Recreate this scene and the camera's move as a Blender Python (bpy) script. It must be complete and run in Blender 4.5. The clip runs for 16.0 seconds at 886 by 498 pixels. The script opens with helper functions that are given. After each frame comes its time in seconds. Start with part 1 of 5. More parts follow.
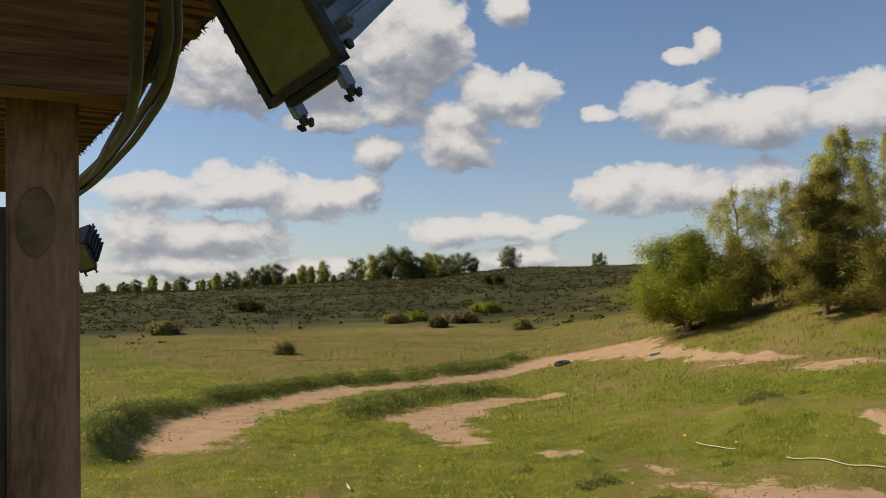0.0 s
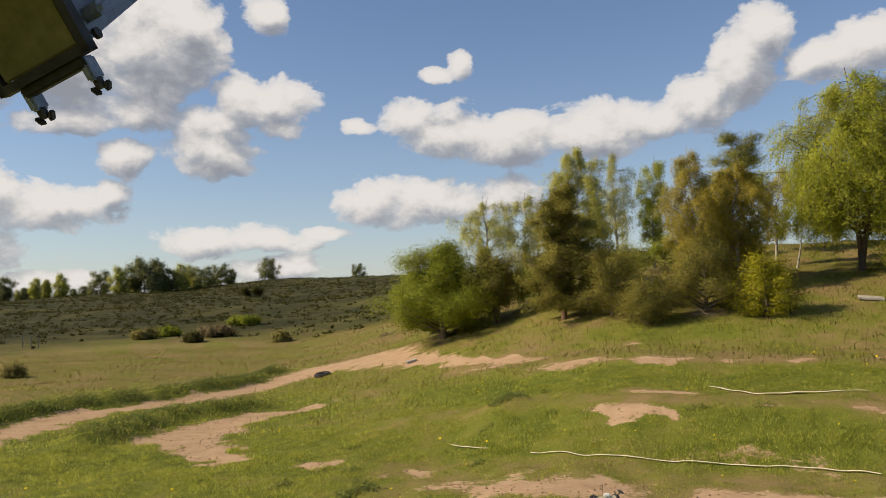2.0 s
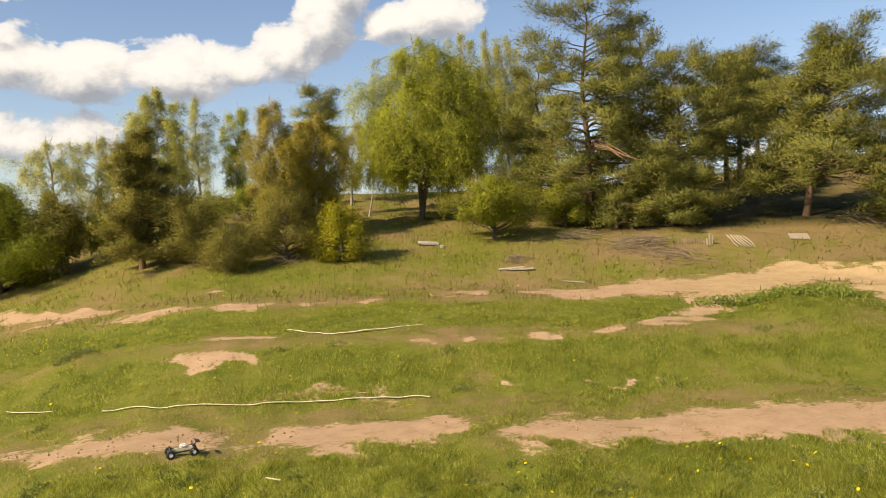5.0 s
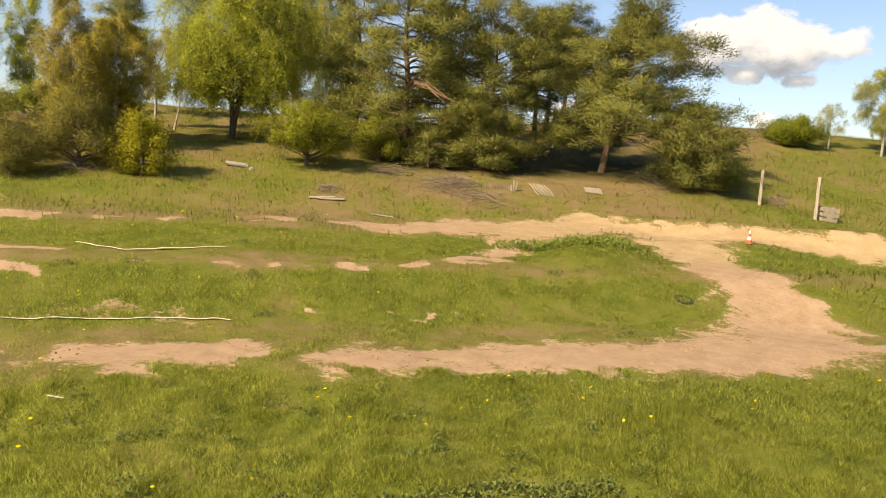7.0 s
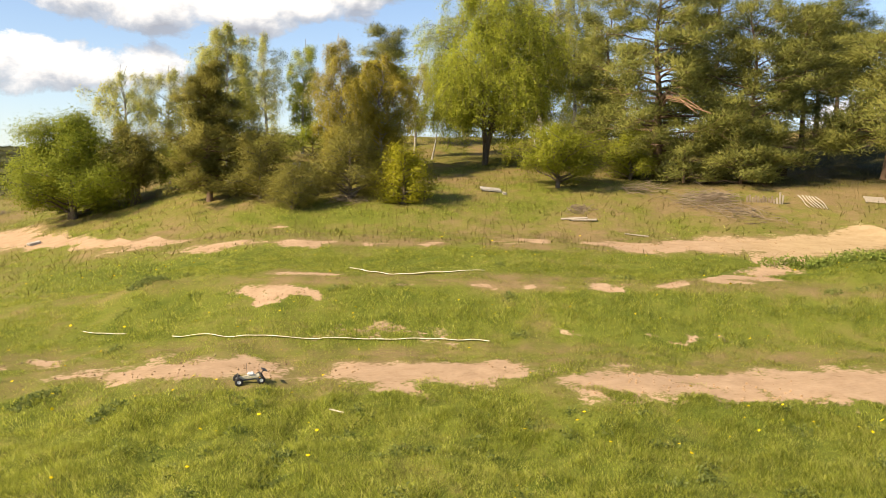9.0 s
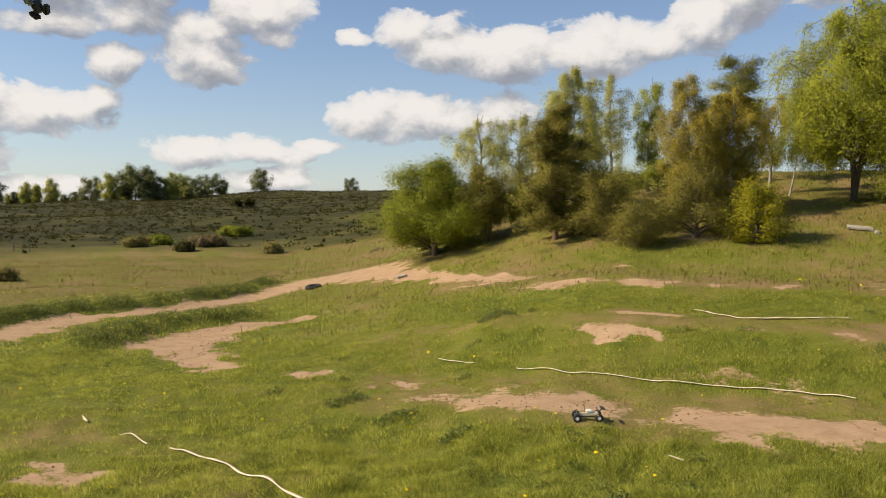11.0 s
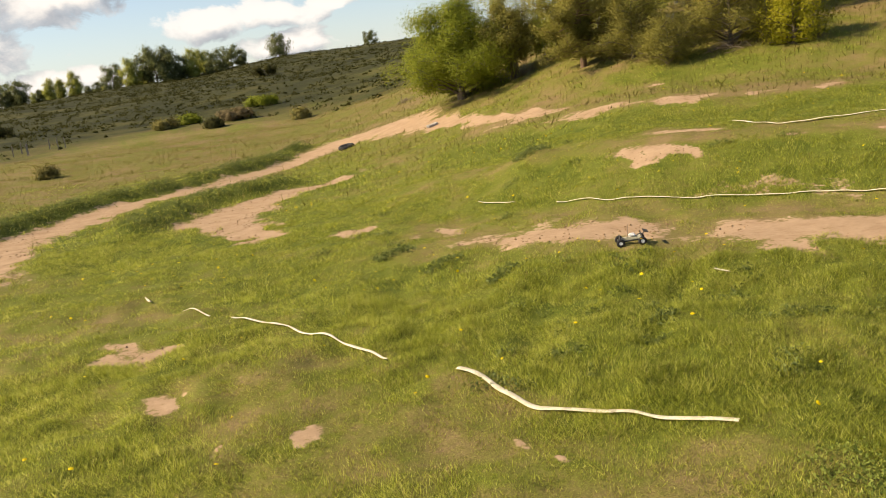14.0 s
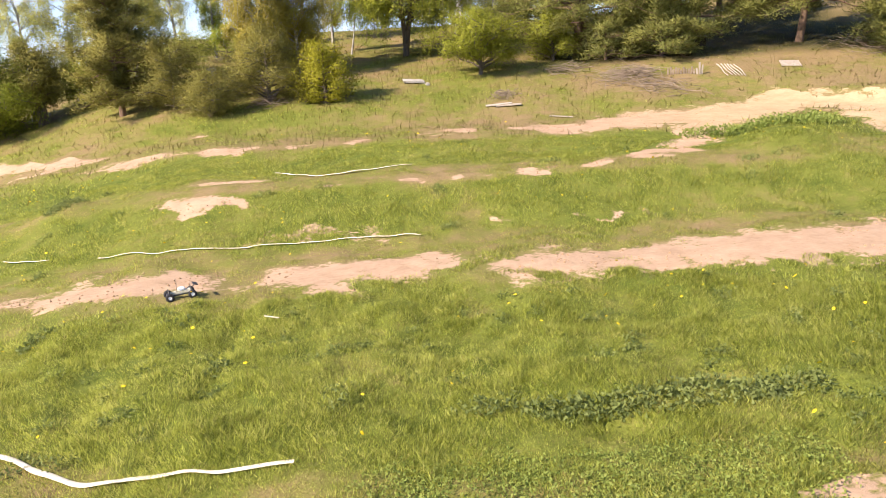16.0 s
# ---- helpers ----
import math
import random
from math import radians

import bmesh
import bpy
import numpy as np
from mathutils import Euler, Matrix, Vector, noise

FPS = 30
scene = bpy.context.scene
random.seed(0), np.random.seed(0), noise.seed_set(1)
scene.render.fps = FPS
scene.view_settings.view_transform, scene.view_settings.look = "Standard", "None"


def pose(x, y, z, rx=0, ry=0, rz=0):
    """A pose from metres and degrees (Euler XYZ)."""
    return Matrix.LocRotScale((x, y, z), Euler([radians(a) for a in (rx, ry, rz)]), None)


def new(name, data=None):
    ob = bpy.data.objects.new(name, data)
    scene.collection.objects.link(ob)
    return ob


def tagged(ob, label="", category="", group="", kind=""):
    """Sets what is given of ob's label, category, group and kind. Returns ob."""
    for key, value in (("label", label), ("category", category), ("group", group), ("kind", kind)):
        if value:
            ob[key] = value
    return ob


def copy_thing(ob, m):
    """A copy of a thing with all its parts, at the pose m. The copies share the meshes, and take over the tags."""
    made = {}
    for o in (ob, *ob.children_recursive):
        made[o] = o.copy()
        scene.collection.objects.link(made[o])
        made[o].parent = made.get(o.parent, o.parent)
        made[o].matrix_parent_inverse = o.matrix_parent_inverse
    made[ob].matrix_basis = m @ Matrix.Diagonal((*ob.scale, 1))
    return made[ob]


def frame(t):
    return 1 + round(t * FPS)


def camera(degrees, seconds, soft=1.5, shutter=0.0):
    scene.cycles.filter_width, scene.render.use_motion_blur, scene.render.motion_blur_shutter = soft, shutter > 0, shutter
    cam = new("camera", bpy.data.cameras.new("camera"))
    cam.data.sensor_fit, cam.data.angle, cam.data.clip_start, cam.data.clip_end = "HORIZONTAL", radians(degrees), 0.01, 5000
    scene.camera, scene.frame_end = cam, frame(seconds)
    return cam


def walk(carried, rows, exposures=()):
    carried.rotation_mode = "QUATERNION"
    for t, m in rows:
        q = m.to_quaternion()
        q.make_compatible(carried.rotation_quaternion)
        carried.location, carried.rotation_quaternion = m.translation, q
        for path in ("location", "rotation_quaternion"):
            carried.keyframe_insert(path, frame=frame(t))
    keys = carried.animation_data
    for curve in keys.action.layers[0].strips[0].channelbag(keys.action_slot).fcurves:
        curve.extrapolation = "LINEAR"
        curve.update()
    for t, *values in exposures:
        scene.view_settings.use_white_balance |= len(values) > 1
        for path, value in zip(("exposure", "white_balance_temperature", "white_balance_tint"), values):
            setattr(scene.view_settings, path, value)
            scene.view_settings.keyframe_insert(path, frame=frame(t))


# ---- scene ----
cam = camera(57.0, 16.0, soft=0.8)
EYE = 3.3
# seconds, place and turn of the camera
PATH = [
    (0, -0.000, 0.000, 3.300, 93.06, 0.34, 0.0),
    (0.5, -0.020, -0.023, 3.292, 93.42, 0.76, -4.15),
    (1, -0.000, -0.010, 3.285, 93.36, 0.93, -9.3),
    (1.5, -0.008, 0.002, 3.290, 93.48, 0.42, -13.27),
    (2, -0.004, -0.011, 3.288, 93.59, 1.34, -16.7),
    (2.5, -0.002, -0.023, 3.289, 93.2, 0.61, -20.14),
    (3, 0.015, -0.015, 3.283, 92.07, -0.4, -23.02),
    (3.5, 0.038, -0.029, 3.275, 90.72, 1.02, -28.03),
    (4, 0.057, -0.053, 3.282, 89.9, 1.09, -31.45),
    (4.5, 0.114, -0.070, 3.267, 87.77, 3.01, -38.49),
    (5, 0.104, -0.070, 3.290, 89.08, 1.91, -45.15),
    (5.2, 0.120, -0.082, 3.275, 89.85, 1.35, -47.47),
    (7.3, 0.009, -0.000, 3.252, 83.78, -3.95, -58.47),
    (7.5, 0.001, -0.014, 3.269, 83.49, -4.52, -57.37),
    (8, -0.013, 0.003, 3.278, 85.63, -2.93, -54.18),
    (8.5, -0.020, 0.005, 3.268, 86.1, -2.16, -47.71),
    (9, -0.037, 0.024, 3.280, 85.31, -0.74, -41.09),
    (9.5, -0.033, 0.022, 3.286, 86.53, -0.16, -33.58),
    (9.7, -0.028, 0.022, 3.282, 86.76, -0.93, -30.34),
    (11.8, -0.012, -0.031, 3.279, 87.24, 1.69, -11.4),
    (12, -0.012, -0.019, 3.290, 86.58, 1.98, -9.7),
    (12.5, -0.008, -0.010, 3.269, 85.28, 3.4, -6.22),
    (13, 0.000, -0.003, 3.260, 81.4, 7.44, -6.33),
    (13.5, 0.011, -0.011, 3.264, 78.58, 8.31, -10.77),
    (14, 0.035, -0.022, 3.263, 77.1, 6.97, -15.56),
    (14.5, 0.041, -0.033, 3.272, 78.82, 5.14, -20.98),
    (15, 0.062, -0.040, 3.265, 78.79, 4.97, -27.92),
    (15.5, 0.077, -0.045, 3.258, 77.57, 5.4, -36.53),
    (16, 0.092, -0.070, 3.270, 77.8, 3.48, -46.18),
]
# seconds, stops, white balance
EXPOSURES = [(0, 0.2, 7250, 10), (2, 0.33, 7350, 10), (3.5, 0.54, 7750, 10), (5, 0.74, 7950, 10), (7.5, 0.86, 8050, 10), (8.5, 0.92, 7750, 10), (9, 1.06, 7450, 10), (9.5, 0.89, 7430, 10), (12, 0.45, 7350, 10), (13.5, 0.64, 7600, 10), (14.5, 0.92, 7700, 10), (15.3, 1.14, 7150, 10), (16, 1.45, 6250, 20)]
walk(cam, [(t, pose(*p)) for t, *p in PATH], exposures=EXPOSURES)

# ---- world and sun ----
SUN_AZ, SUN_EL = 79.0, 36.0   # degrees left of +y, degrees up


def math_node(tree, op, a, b=None, c=None):
    n = tree.nodes.new("ShaderNodeMath")
    n.operation = op
    for i, v in enumerate((a, b, c)):
        if v is None:
            continue
        if isinstance(v, (int, float)):
            n.inputs[i].default_value = v
        else:
            tree.links.new(v, n.inputs[i])
    return n.outputs[0]


def vec_node(tree, op, a, b=None):
    n = tree.nodes.new("ShaderNodeVectorMath")
    n.operation = op
    for i, v in enumerate((a, b)):
        if v is None:
            continue
        if isinstance(v, tuple):
            n.inputs[i].default_value = v
        else:
            tree.links.new(v, n.inputs[i])
    return n.outputs["Value"] if op in ("LENGTH", "DOT_PRODUCT") else n.outputs["Vector"]


def noise_node(tree, vec, scale, detail=3.0, rough=0.55, dist=0.0):
    n = tree.nodes.new("ShaderNodeTexNoise")
    n.inputs["Scale"].default_value = scale
    n.inputs["Detail"].default_value = detail
    n.inputs["Roughness"].default_value = rough
    n.inputs["Distortion"].default_value = dist
    if vec is not None:
        tree.links.new(vec, n.inputs["Vector"])
    return n.outputs["Fac"]


def ramp(tree, fac, stops):
    n = tree.nodes.new("ShaderNodeValToRGB")
    els = n.color_ramp.elements
    while len(els) < len(stops):
        els.new(0.5)
    for e, (pos, col) in zip(els, stops):
        e.position = pos
        e.color = (*col, 1) if len(col) == 3 else col
    tree.links.new(fac, n.inputs[0])
    return n.outputs["Color"]


def mix_rgb(tree, fac, a, b, mode="MIX"):
    n = tree.nodes.new("ShaderNodeMix")
    n.data_type, n.blend_type = "RGBA", mode
    for sock, v in ((n.inputs[0], fac), (n.inputs[6], a), (n.inputs[7], b)):
        if isinstance(v, (int, float)):
            sock.default_value = v
        elif isinstance(v, tuple):
            sock.default_value = (*v, 1)
        else:
            tree.links.new(v, sock)
    return n.outputs[2]


# cumulus clouds: bearing and height in degrees, half width, half height
CLOUDS = [
    (13.9, 16.3, 5.7, 4.1), (8.6, 17.0, 6.3, 4.5), (3.3, 17.6, 5.4, 4.9), (0.2, 18.9, 2.8, 3.1), (7.5, 12.2, 4.4, 1.0), (3.3, 12.9, 3.1, 1.5),
    (-2.9, 14.1, 2.5, 2.1), (-5.2, 13.9, 3.4, 2.0), (-5.7, 12.2, 1.8, 1.0), (-0.6, 12.6, 2.8, 1.8), (4.5, 10.0, 2.0, 1.5), (-1.1, 10.7, 3.7, 2.1),
    (19.2, 7.2, 4.0, 1.4), (13.7, 7.4, 5.5, 2.0), (8.7, 7.0, 4.4, 1.9), (5.6, 7.5, 1.1, 1.1), (20.6, 4.2, 3.8, 1.6), (15.9, 4.0, 6.3, 1.7),
    (18.0, 2.2, 5.9, 1.2), (-0.4, 4.5, 3.9, 1.3), (-4.3, 4.6, 4.0, 1.1), (-8.3, 4.9, 2.3, 0.5), (-5.7, 2.7, 4.1, 1.0), (8.0, 1.9, 4.8, 0.9),
    (-4.7, 19.8, 1.8, 1.5), (-11.9, 7.2, 3.1, 2.0), (-16.8, 7.1, 5.0, 1.9), (-21.4, 7.4, 3.1, 1.7), (-11.0, 12.3, 1.6, 0.6), (-14.4, 13.1, 3.0, 1.4),
    (-17.5, 12.0, 3.7, 2.1), (-21.8, 11.7, 5.0, 2.3), (-26.7, 11.7, 4.9, 2.1), (-31.2, 12.0, 4.0, 1.9), (-34.7, 13.1, 2.9, 2.3), (-37.4, 15.2, 2.9, 3.0),
    (-39.1, 17.0, 2.1, 2.2), (-42.2, 15.0, 2.7, 1.8), (-45.4, 15.4, 3.2, 2.0), (-18.4, 16.6, 1.1, 1.1), (-16.4, 15.7, 1.3, 0.6), (-76.4, 9.5, 3.4, 2.1),
    (-80.0, 9.7, 4.6, 2.4), (-78.1, 7.5, 1.5, 0.7), (-81.2, 7.1, 1.4, 0.6), (-79.2, 4.5, 1.1, 0.8), (-81.4, 4.0, 2.4, 0.7), (-67.1, 4.4, 2.6, 1.3),
]


def cloud_group():
    g = bpy.data.node_groups.new("cloud_density", "ShaderNodeTree")
    g.interface.new_socket("Vector", in_out="INPUT", socket_type="NodeSocketVector")
    g.interface.new_socket("Density", in_out="OUTPUT", socket_type="NodeSocketFloat")
    gi, go = g.nodes.new("NodeGroupInput"), g.nodes.new("NodeGroupOutput")
    v = gi.outputs[0]
    best = None
    for az, el, w, h in CLOUDS:
        d = vec_node(g, "SUBTRACT", v, (az, el - 0.15 * h, 0))
        d = vec_node(g, "MULTIPLY", d, (1 / w, 1 / h, 0))
        q = math_node(g, "SUBTRACT", 1.0, vec_node(g, "LENGTH", d))
        q = math_node(g, "MULTIPLY", q, min(1.0, h / 3.2) * 0.5 + 0.7)
        best = q if best is None else math_node(g, "SMOOTH_MAX", best, q, 0.12)
    # clouds elsewhere in the sky, away from the named ones
    sep = g.nodes.new("ShaderNodeSeparateXYZ")
    g.links.new(v, sep.inputs[0])
    away = math_node(g, "ABSOLUTE", math_node(g, "ADD", sep.outputs[0], 32.0))
    away = math_node(g, "MULTIPLY", math_node(g, "SUBTRACT", away, 75.0), 0.05)
    away = math_node(g, "MINIMUM", math_node(g, "MAXIMUM", away, 0.0), 1.0)
    up = math_node(g, "MULTIPLY", math_node(g, "SUBTRACT", sep.outputs[1], 26.0), 0.1)
    up = math_node(g, "MINIMUM", math_node(g, "MAXIMUM", up, 0.0), 1.0)
    away = math_node(g, "MAXIMUM", away, up)
    wide = noise_node(g, vec_node(g, "MULTIPLY", v, (0.03, 0.07, 0)), 1.0, 2.0)
    other = math_node(g, "MULTIPLY_ADD", math_node(g, "SUBTRACT", wide, 0.55), 5.0, -0.1)
    other = math_node(g, "SUBTRACT", math_node(g, "MULTIPLY", other, away), math_node(g, "MULTIPLY", math_node(g, "SUBTRACT", 1.0, away), 2.0))
    best = math_node(g, "MAXIMUM", best, other)
    big = noise_node(g, vec_node(g, "MULTIPLY", v, (0.30, 0.42, 0)), 1.0, 9.0, 0.6, 0.25)
    dens = math_node(g, "ADD", best, math_node(g, "MULTIPLY", math_node(g, "SUBTRACT", big, 0.5), 2.0))
    g.links.new(dens, go.inputs[0])
    return g


world = bpy.data.worlds.new("sky")
scene.world = world
world.use_nodes = True
wt = world.node_tree
wt.nodes.clear()
sky = wt.nodes.new("ShaderNodeTexSky")
sky.sky_type, sky.sun_disc = "NISHITA", False
sky.sun_elevation, sky.sun_rotation = radians(SUN_EL), radians(-SUN_AZ)
sky.air_density, sky.dust_density, sky.ozone_density = 1.0, 0.3, 3.5
tc = wt.nodes.new("ShaderNodeTexCoord")
sp = wt.nodes.new("ShaderNodeSeparateXYZ")
wt.links.new(tc.outputs["Generated"], sp.inputs[0])
az_out = math_node(wt, "MULTIPLY", math_node(wt, "ARCTAN2", math_node(wt, "MULTIPLY", sp.outputs[0], -1.0), sp.outputs[1]), 57.2958)
el_out = math_node(wt, "MULTIPLY", math_node(wt, "ARCSINE", sp.outputs[2]), 57.2958)
comb = wt.nodes.new("ShaderNodeCombineXYZ")
wt.links.new(az_out, comb.inputs[0])
wt.links.new(el_out, comb.inputs[1])
group = cloud_group()
dens = []
for shift in ((0, 0, 0), (0.35, 1.1, 0), (0.3, 3.2, 0)):
    gn = wt.nodes.new("ShaderNodeGroup")
    gn.node_tree = group
    wt.links.new(vec_node(wt, "ADD", comb.outputs[0], shift), gn.inputs[0])
    dens.append(gn.outputs[0])
cover = ramp(wt, math_node(wt, "MULTIPLY_ADD", dens[0], 1.0, 0.0), [(0.02, (0, 0, 0)), (0.2, (0.8, 0.8, 0.8)), (0.5, (1, 1, 1))])
rim = math_node(wt, "MULTIPLY_ADD", math_node(wt, "SUBTRACT", dens[0], dens[1]), 0.85, 0.66)
thick = math_node(wt, "MULTIPLY", math_node(wt, "MAXIMUM", math_node(wt, "ADD", dens[2], 0.1), 0.0), -0.36)
lit = math_node(wt, "ADD", rim, thick)
CLOUD_LIGHT = 6.1
cloud_col = ramp(wt, lit, [(0.0, (0.40, 0.43, 0.49)), (0.35, (0.58, 0.61, 0.66)), (0.75, (1.0, 0.98, 0.95)), (1.0, (1.12, 1.09, 1.05))])
cloud_col = mix_rgb(wt, 1.0, cloud_col, (CLOUD_LIGHT * 0.96, CLOUD_LIGHT, CLOUD_LIGHT * 1.1), "MULTIPLY")
clear = mix_rgb(wt, 1.0, sky.outputs[0], (0.93, 0.98, 1.1), "MULTIPLY")
haze = math_node(wt, "MULTIPLY", math_node(wt, "EXPONENT", math_node(wt, "MULTIPLY", math_node(wt, "ABSOLUTE", el_out), -0.16)), 0.6)
clear = mix_rgb(wt, haze, clear, (4.6, 5.0, 5.6))
sky_col = mix_rgb(wt, cover, clear, cloud_col)
bg = wt.nodes.new("ShaderNodeBackground")
bg.inputs["Strength"].default_value = 0.09
wt.links.new(sky_col, bg.inputs["Color"])
wo = wt.nodes.new("ShaderNodeOutputWorld")
wt.links.new(bg.outputs[0], wo.inputs[0])

sun_data = bpy.data.lights.new("sun", "SUN")
sun_data.energy, sun_data.angle, sun_data.color = 5.0, radians(0.6), (1.0, 0.87, 0.68)
sun = new("sun", sun_data)
sun_dir = Vector((-math.sin(radians(SUN_AZ)) * math.cos(radians(SUN_EL)), math.cos(radians(SUN_AZ)) * math.cos(radians(SUN_EL)), math.sin(radians(SUN_EL))))
sun.matrix_world = Matrix.Translation((0, 0, 60)) @ sun_dir.to_track_quat("Z", "Y").to_matrix().to_4x4()


# ---- materials ----
def material(name):
    m = bpy.data.materials.new(name)
    m.use_nodes = True
    t = m.node_tree
    bsdf = t.nodes["Principled BSDF"]
    bsdf.inputs["Specular IOR Level"].default_value = 0.25
    return m, t, bsdf


def put(t, sock, v):
    if isinstance(v, (int, float)):
        sock.default_value = v
    elif isinstance(v, tuple):
        sock.default_value = (*v, 1)
    else:
        t.links.new(v, sock)


def bump(t, bsdf, height, strength, dist):
    b = t.nodes.new("ShaderNodeBump")
    b.inputs["Strength"].default_value = strength
    b.inputs["Distance"].default_value = dist
    t.links.new(height, b.inputs["Height"])
    t.links.new(b.outputs[0], bsdf.inputs["Normal"])


def coords(t, kind="Object"):
    return t.nodes.new("ShaderNodeTexCoord").outputs[kind]


def leafy(name, dark, mid, light, through_light=0.35, rough=0.6, spread=0.4):
    """Leaves, needles and blades: colour varies leaf by leaf and over the plant; light shines through."""
    m, t, b = material(name)
    geo = t.nodes.new("ShaderNodeNewGeometry")
    c = coords(t)
    n = math_node(t, "ADD", math_node(t, "MULTIPLY", noise_node(t, c, 0.9, 3), 0.5), math_node(t, "MULTIPLY", noise_node(t, c, 4.5, 2), 0.5))
    n = math_node(t, "MULTIPLY_ADD", math_node(t, "SUBTRACT", n, 0.5), 1.5, 0.5)
    f = math_node(t, "ADD", math_node(t, "MULTIPLY", geo.outputs["Random Per Island"], spread), math_node(t, "MULTIPLY", n, 1.05 - spread))
    col = ramp(t, f, [(0.12, dark), (0.5, mid), (0.92, light)])
    put(t, b.inputs["Base Color"], col)
    b.inputs["Roughness"].default_value = rough
    b.inputs["Specular IOR Level"].default_value = 0.12
    tr = t.nodes.new("ShaderNodeBsdfTranslucent")
    put(t, tr.inputs["Color"], col)
    mx = t.nodes.new("ShaderNodeMixShader")
    mx.inputs[0].default_value = through_light
    t.links.new(b.outputs[0], mx.inputs[1])
    t.links.new(tr.outputs[0], mx.inputs[2])
    t.links.new(mx.outputs[0], t.nodes["Material Output"].inputs["Surface"])
    return m


def mottled(name, stops, scale=4.0, rough=0.8, stretch=(1, 1, 1), bump_d=0.01, detail_scale=40.0, metallic=0.0, strength=0.6):
    """A surface with stains at one scale and grain at another."""
    m, t, b = material(name)
    c = vec_node(t, "MULTIPLY", coords(t), stretch)
    n1, n2 = noise_node(t, c, scale, 4), noise_node(t, c, detail_scale, 3)
    f = math_node(t, "ADD", math_node(t, "MULTIPLY", n1, 0.65), math_node(t, "MULTIPLY", n2, 0.35))
    put(t, b.inputs["Base Color"], ramp(t, f, stops))
    b.inputs["Roughness"].default_value = rough
    b.inputs["Metallic"].default_value = metallic
    bump(t, b, f, strength, bump_d)
    return m


def ground_material():
    m, t, b = material("ground")
    at = t.nodes.new("ShaderNodeAttribute")
    at.attribute_name = "cover"
    s = t.nodes.new("ShaderNodeSeparateColor")
    t.links.new(at.outputs["Color"], s.inputs[0])
    dirt, lush, heath = s.outputs[0], s.outputs[1], s.outputs[2]
    c = coords(t)
    n_big, n_mid, n_fine, n_grain = noise_node(t, c, 0.35, 3), noise_node(t, c, 2.2, 5, 0.6), noise_node(t, c, 11.0, 4, 0.65), noise_node(t, c, 60.0, 3, 0.7)
    # grass: lush green, darkened as painted shade between tufts, to dry straw
    g = math_node(t, "ADD", math_node(t, "MULTIPLY", lush, 0.62), math_node(t, "MULTIPLY", math_node(t, "SUBTRACT", n_mid, 0.5), 0.9))
    g = math_node(t, "ADD", g, math_node(t, "MULTIPLY", math_node(t, "SUBTRACT", n_fine, 0.5), 0.5))
    g = math_node(t, "ADD", g, math_node(t, "MULTIPLY", math_node(t, "SUBTRACT", n_big, 0.5), 0.5))
    grass = ramp(t, g, [(0.0, (0.23, 0.165, 0.077)), (0.2, (0.185, 0.16, 0.048)), (0.45, (0.14, 0.155, 0.025)), (0.8, (0.075, 0.1, 0.013))])
    grain = ramp(t, n_grain, [(0.3, (0.4, 0.4, 0.4)), (0.68, (1.3, 1.3, 1.3))])
    grass = mix_rgb(t, 1.0, grass, grain, "MULTIPLY")
    # heather of the far hill, with a cloud's shadow painted into its dark colours
    hn = noise_node(t, c, 0.16, 6, 0.7)
    heather = ramp(t, hn, [(0.32, (0.013, 0.017, 0.006)), (0.5, (0.034, 0.036, 0.011)), (0.66, (0.07, 0.066, 0.02))])
    hm = math_node(t, "ADD", heath, math_node(t, "MULTIPLY", math_node(t, "SUBTRACT", noise_node(t, c, 0.09, 5, 0.65), 0.5), 1.0))
    hm = ramp(t, hm, [(0.3, (0, 0, 0)), (0.8, (1, 1, 1))])
    grass = mix_rgb(t, hm, grass, heather)
    # sandy earth
    e = math_node(t, "ADD", math_node(t, "MULTIPLY", n_mid, 0.6), math_node(t, "MULTIPLY", n_fine, 0.4))
    earth = ramp(t, e, [(0.3, (0.265, 0.175, 0.105)), (0.5, (0.35, 0.24, 0.15)), (0.7, (0.43, 0.305, 0.198))])
    loam = ramp(t, e, [(0.3, (0.30, 0.21, 0.11)), (0.5, (0.375, 0.27, 0.15)), (0.7, (0.44, 0.33, 0.195))])
    earth = mix_rgb(t, at.outputs["Alpha"], earth, loam)
    d = math_node(t, "ADD", dirt, math_node(t, "MULTIPLY", math_node(t, "SUBTRACT", n_mid, 0.5), 0.8))
    d = math_node(t, "ADD", d, math_node(t, "MULTIPLY", math_node(t, "SUBTRACT", n_fine, 0.5), 0.75))
    dm = ramp(t, d, [(0.42, (0, 0, 0)), (0.49, (0.4, 0.4, 0.4)), (0.56, (1, 1, 1))])
    put(t, b.inputs["Base Color"], mix_rgb(t, dm, grass, earth))
    b.inputs["Roughness"].default_value = 0.95
    b.inputs["Specular IOR Level"].default_value = 0.1
    hgt = math_node(t, "ADD", math_node(t, "MULTIPLY", n_fine, 0.6), math_node(t, "MULTIPLY", n_grain, 0.4))
    bump(t, b, hgt, 0.5, 0.05)
    return m


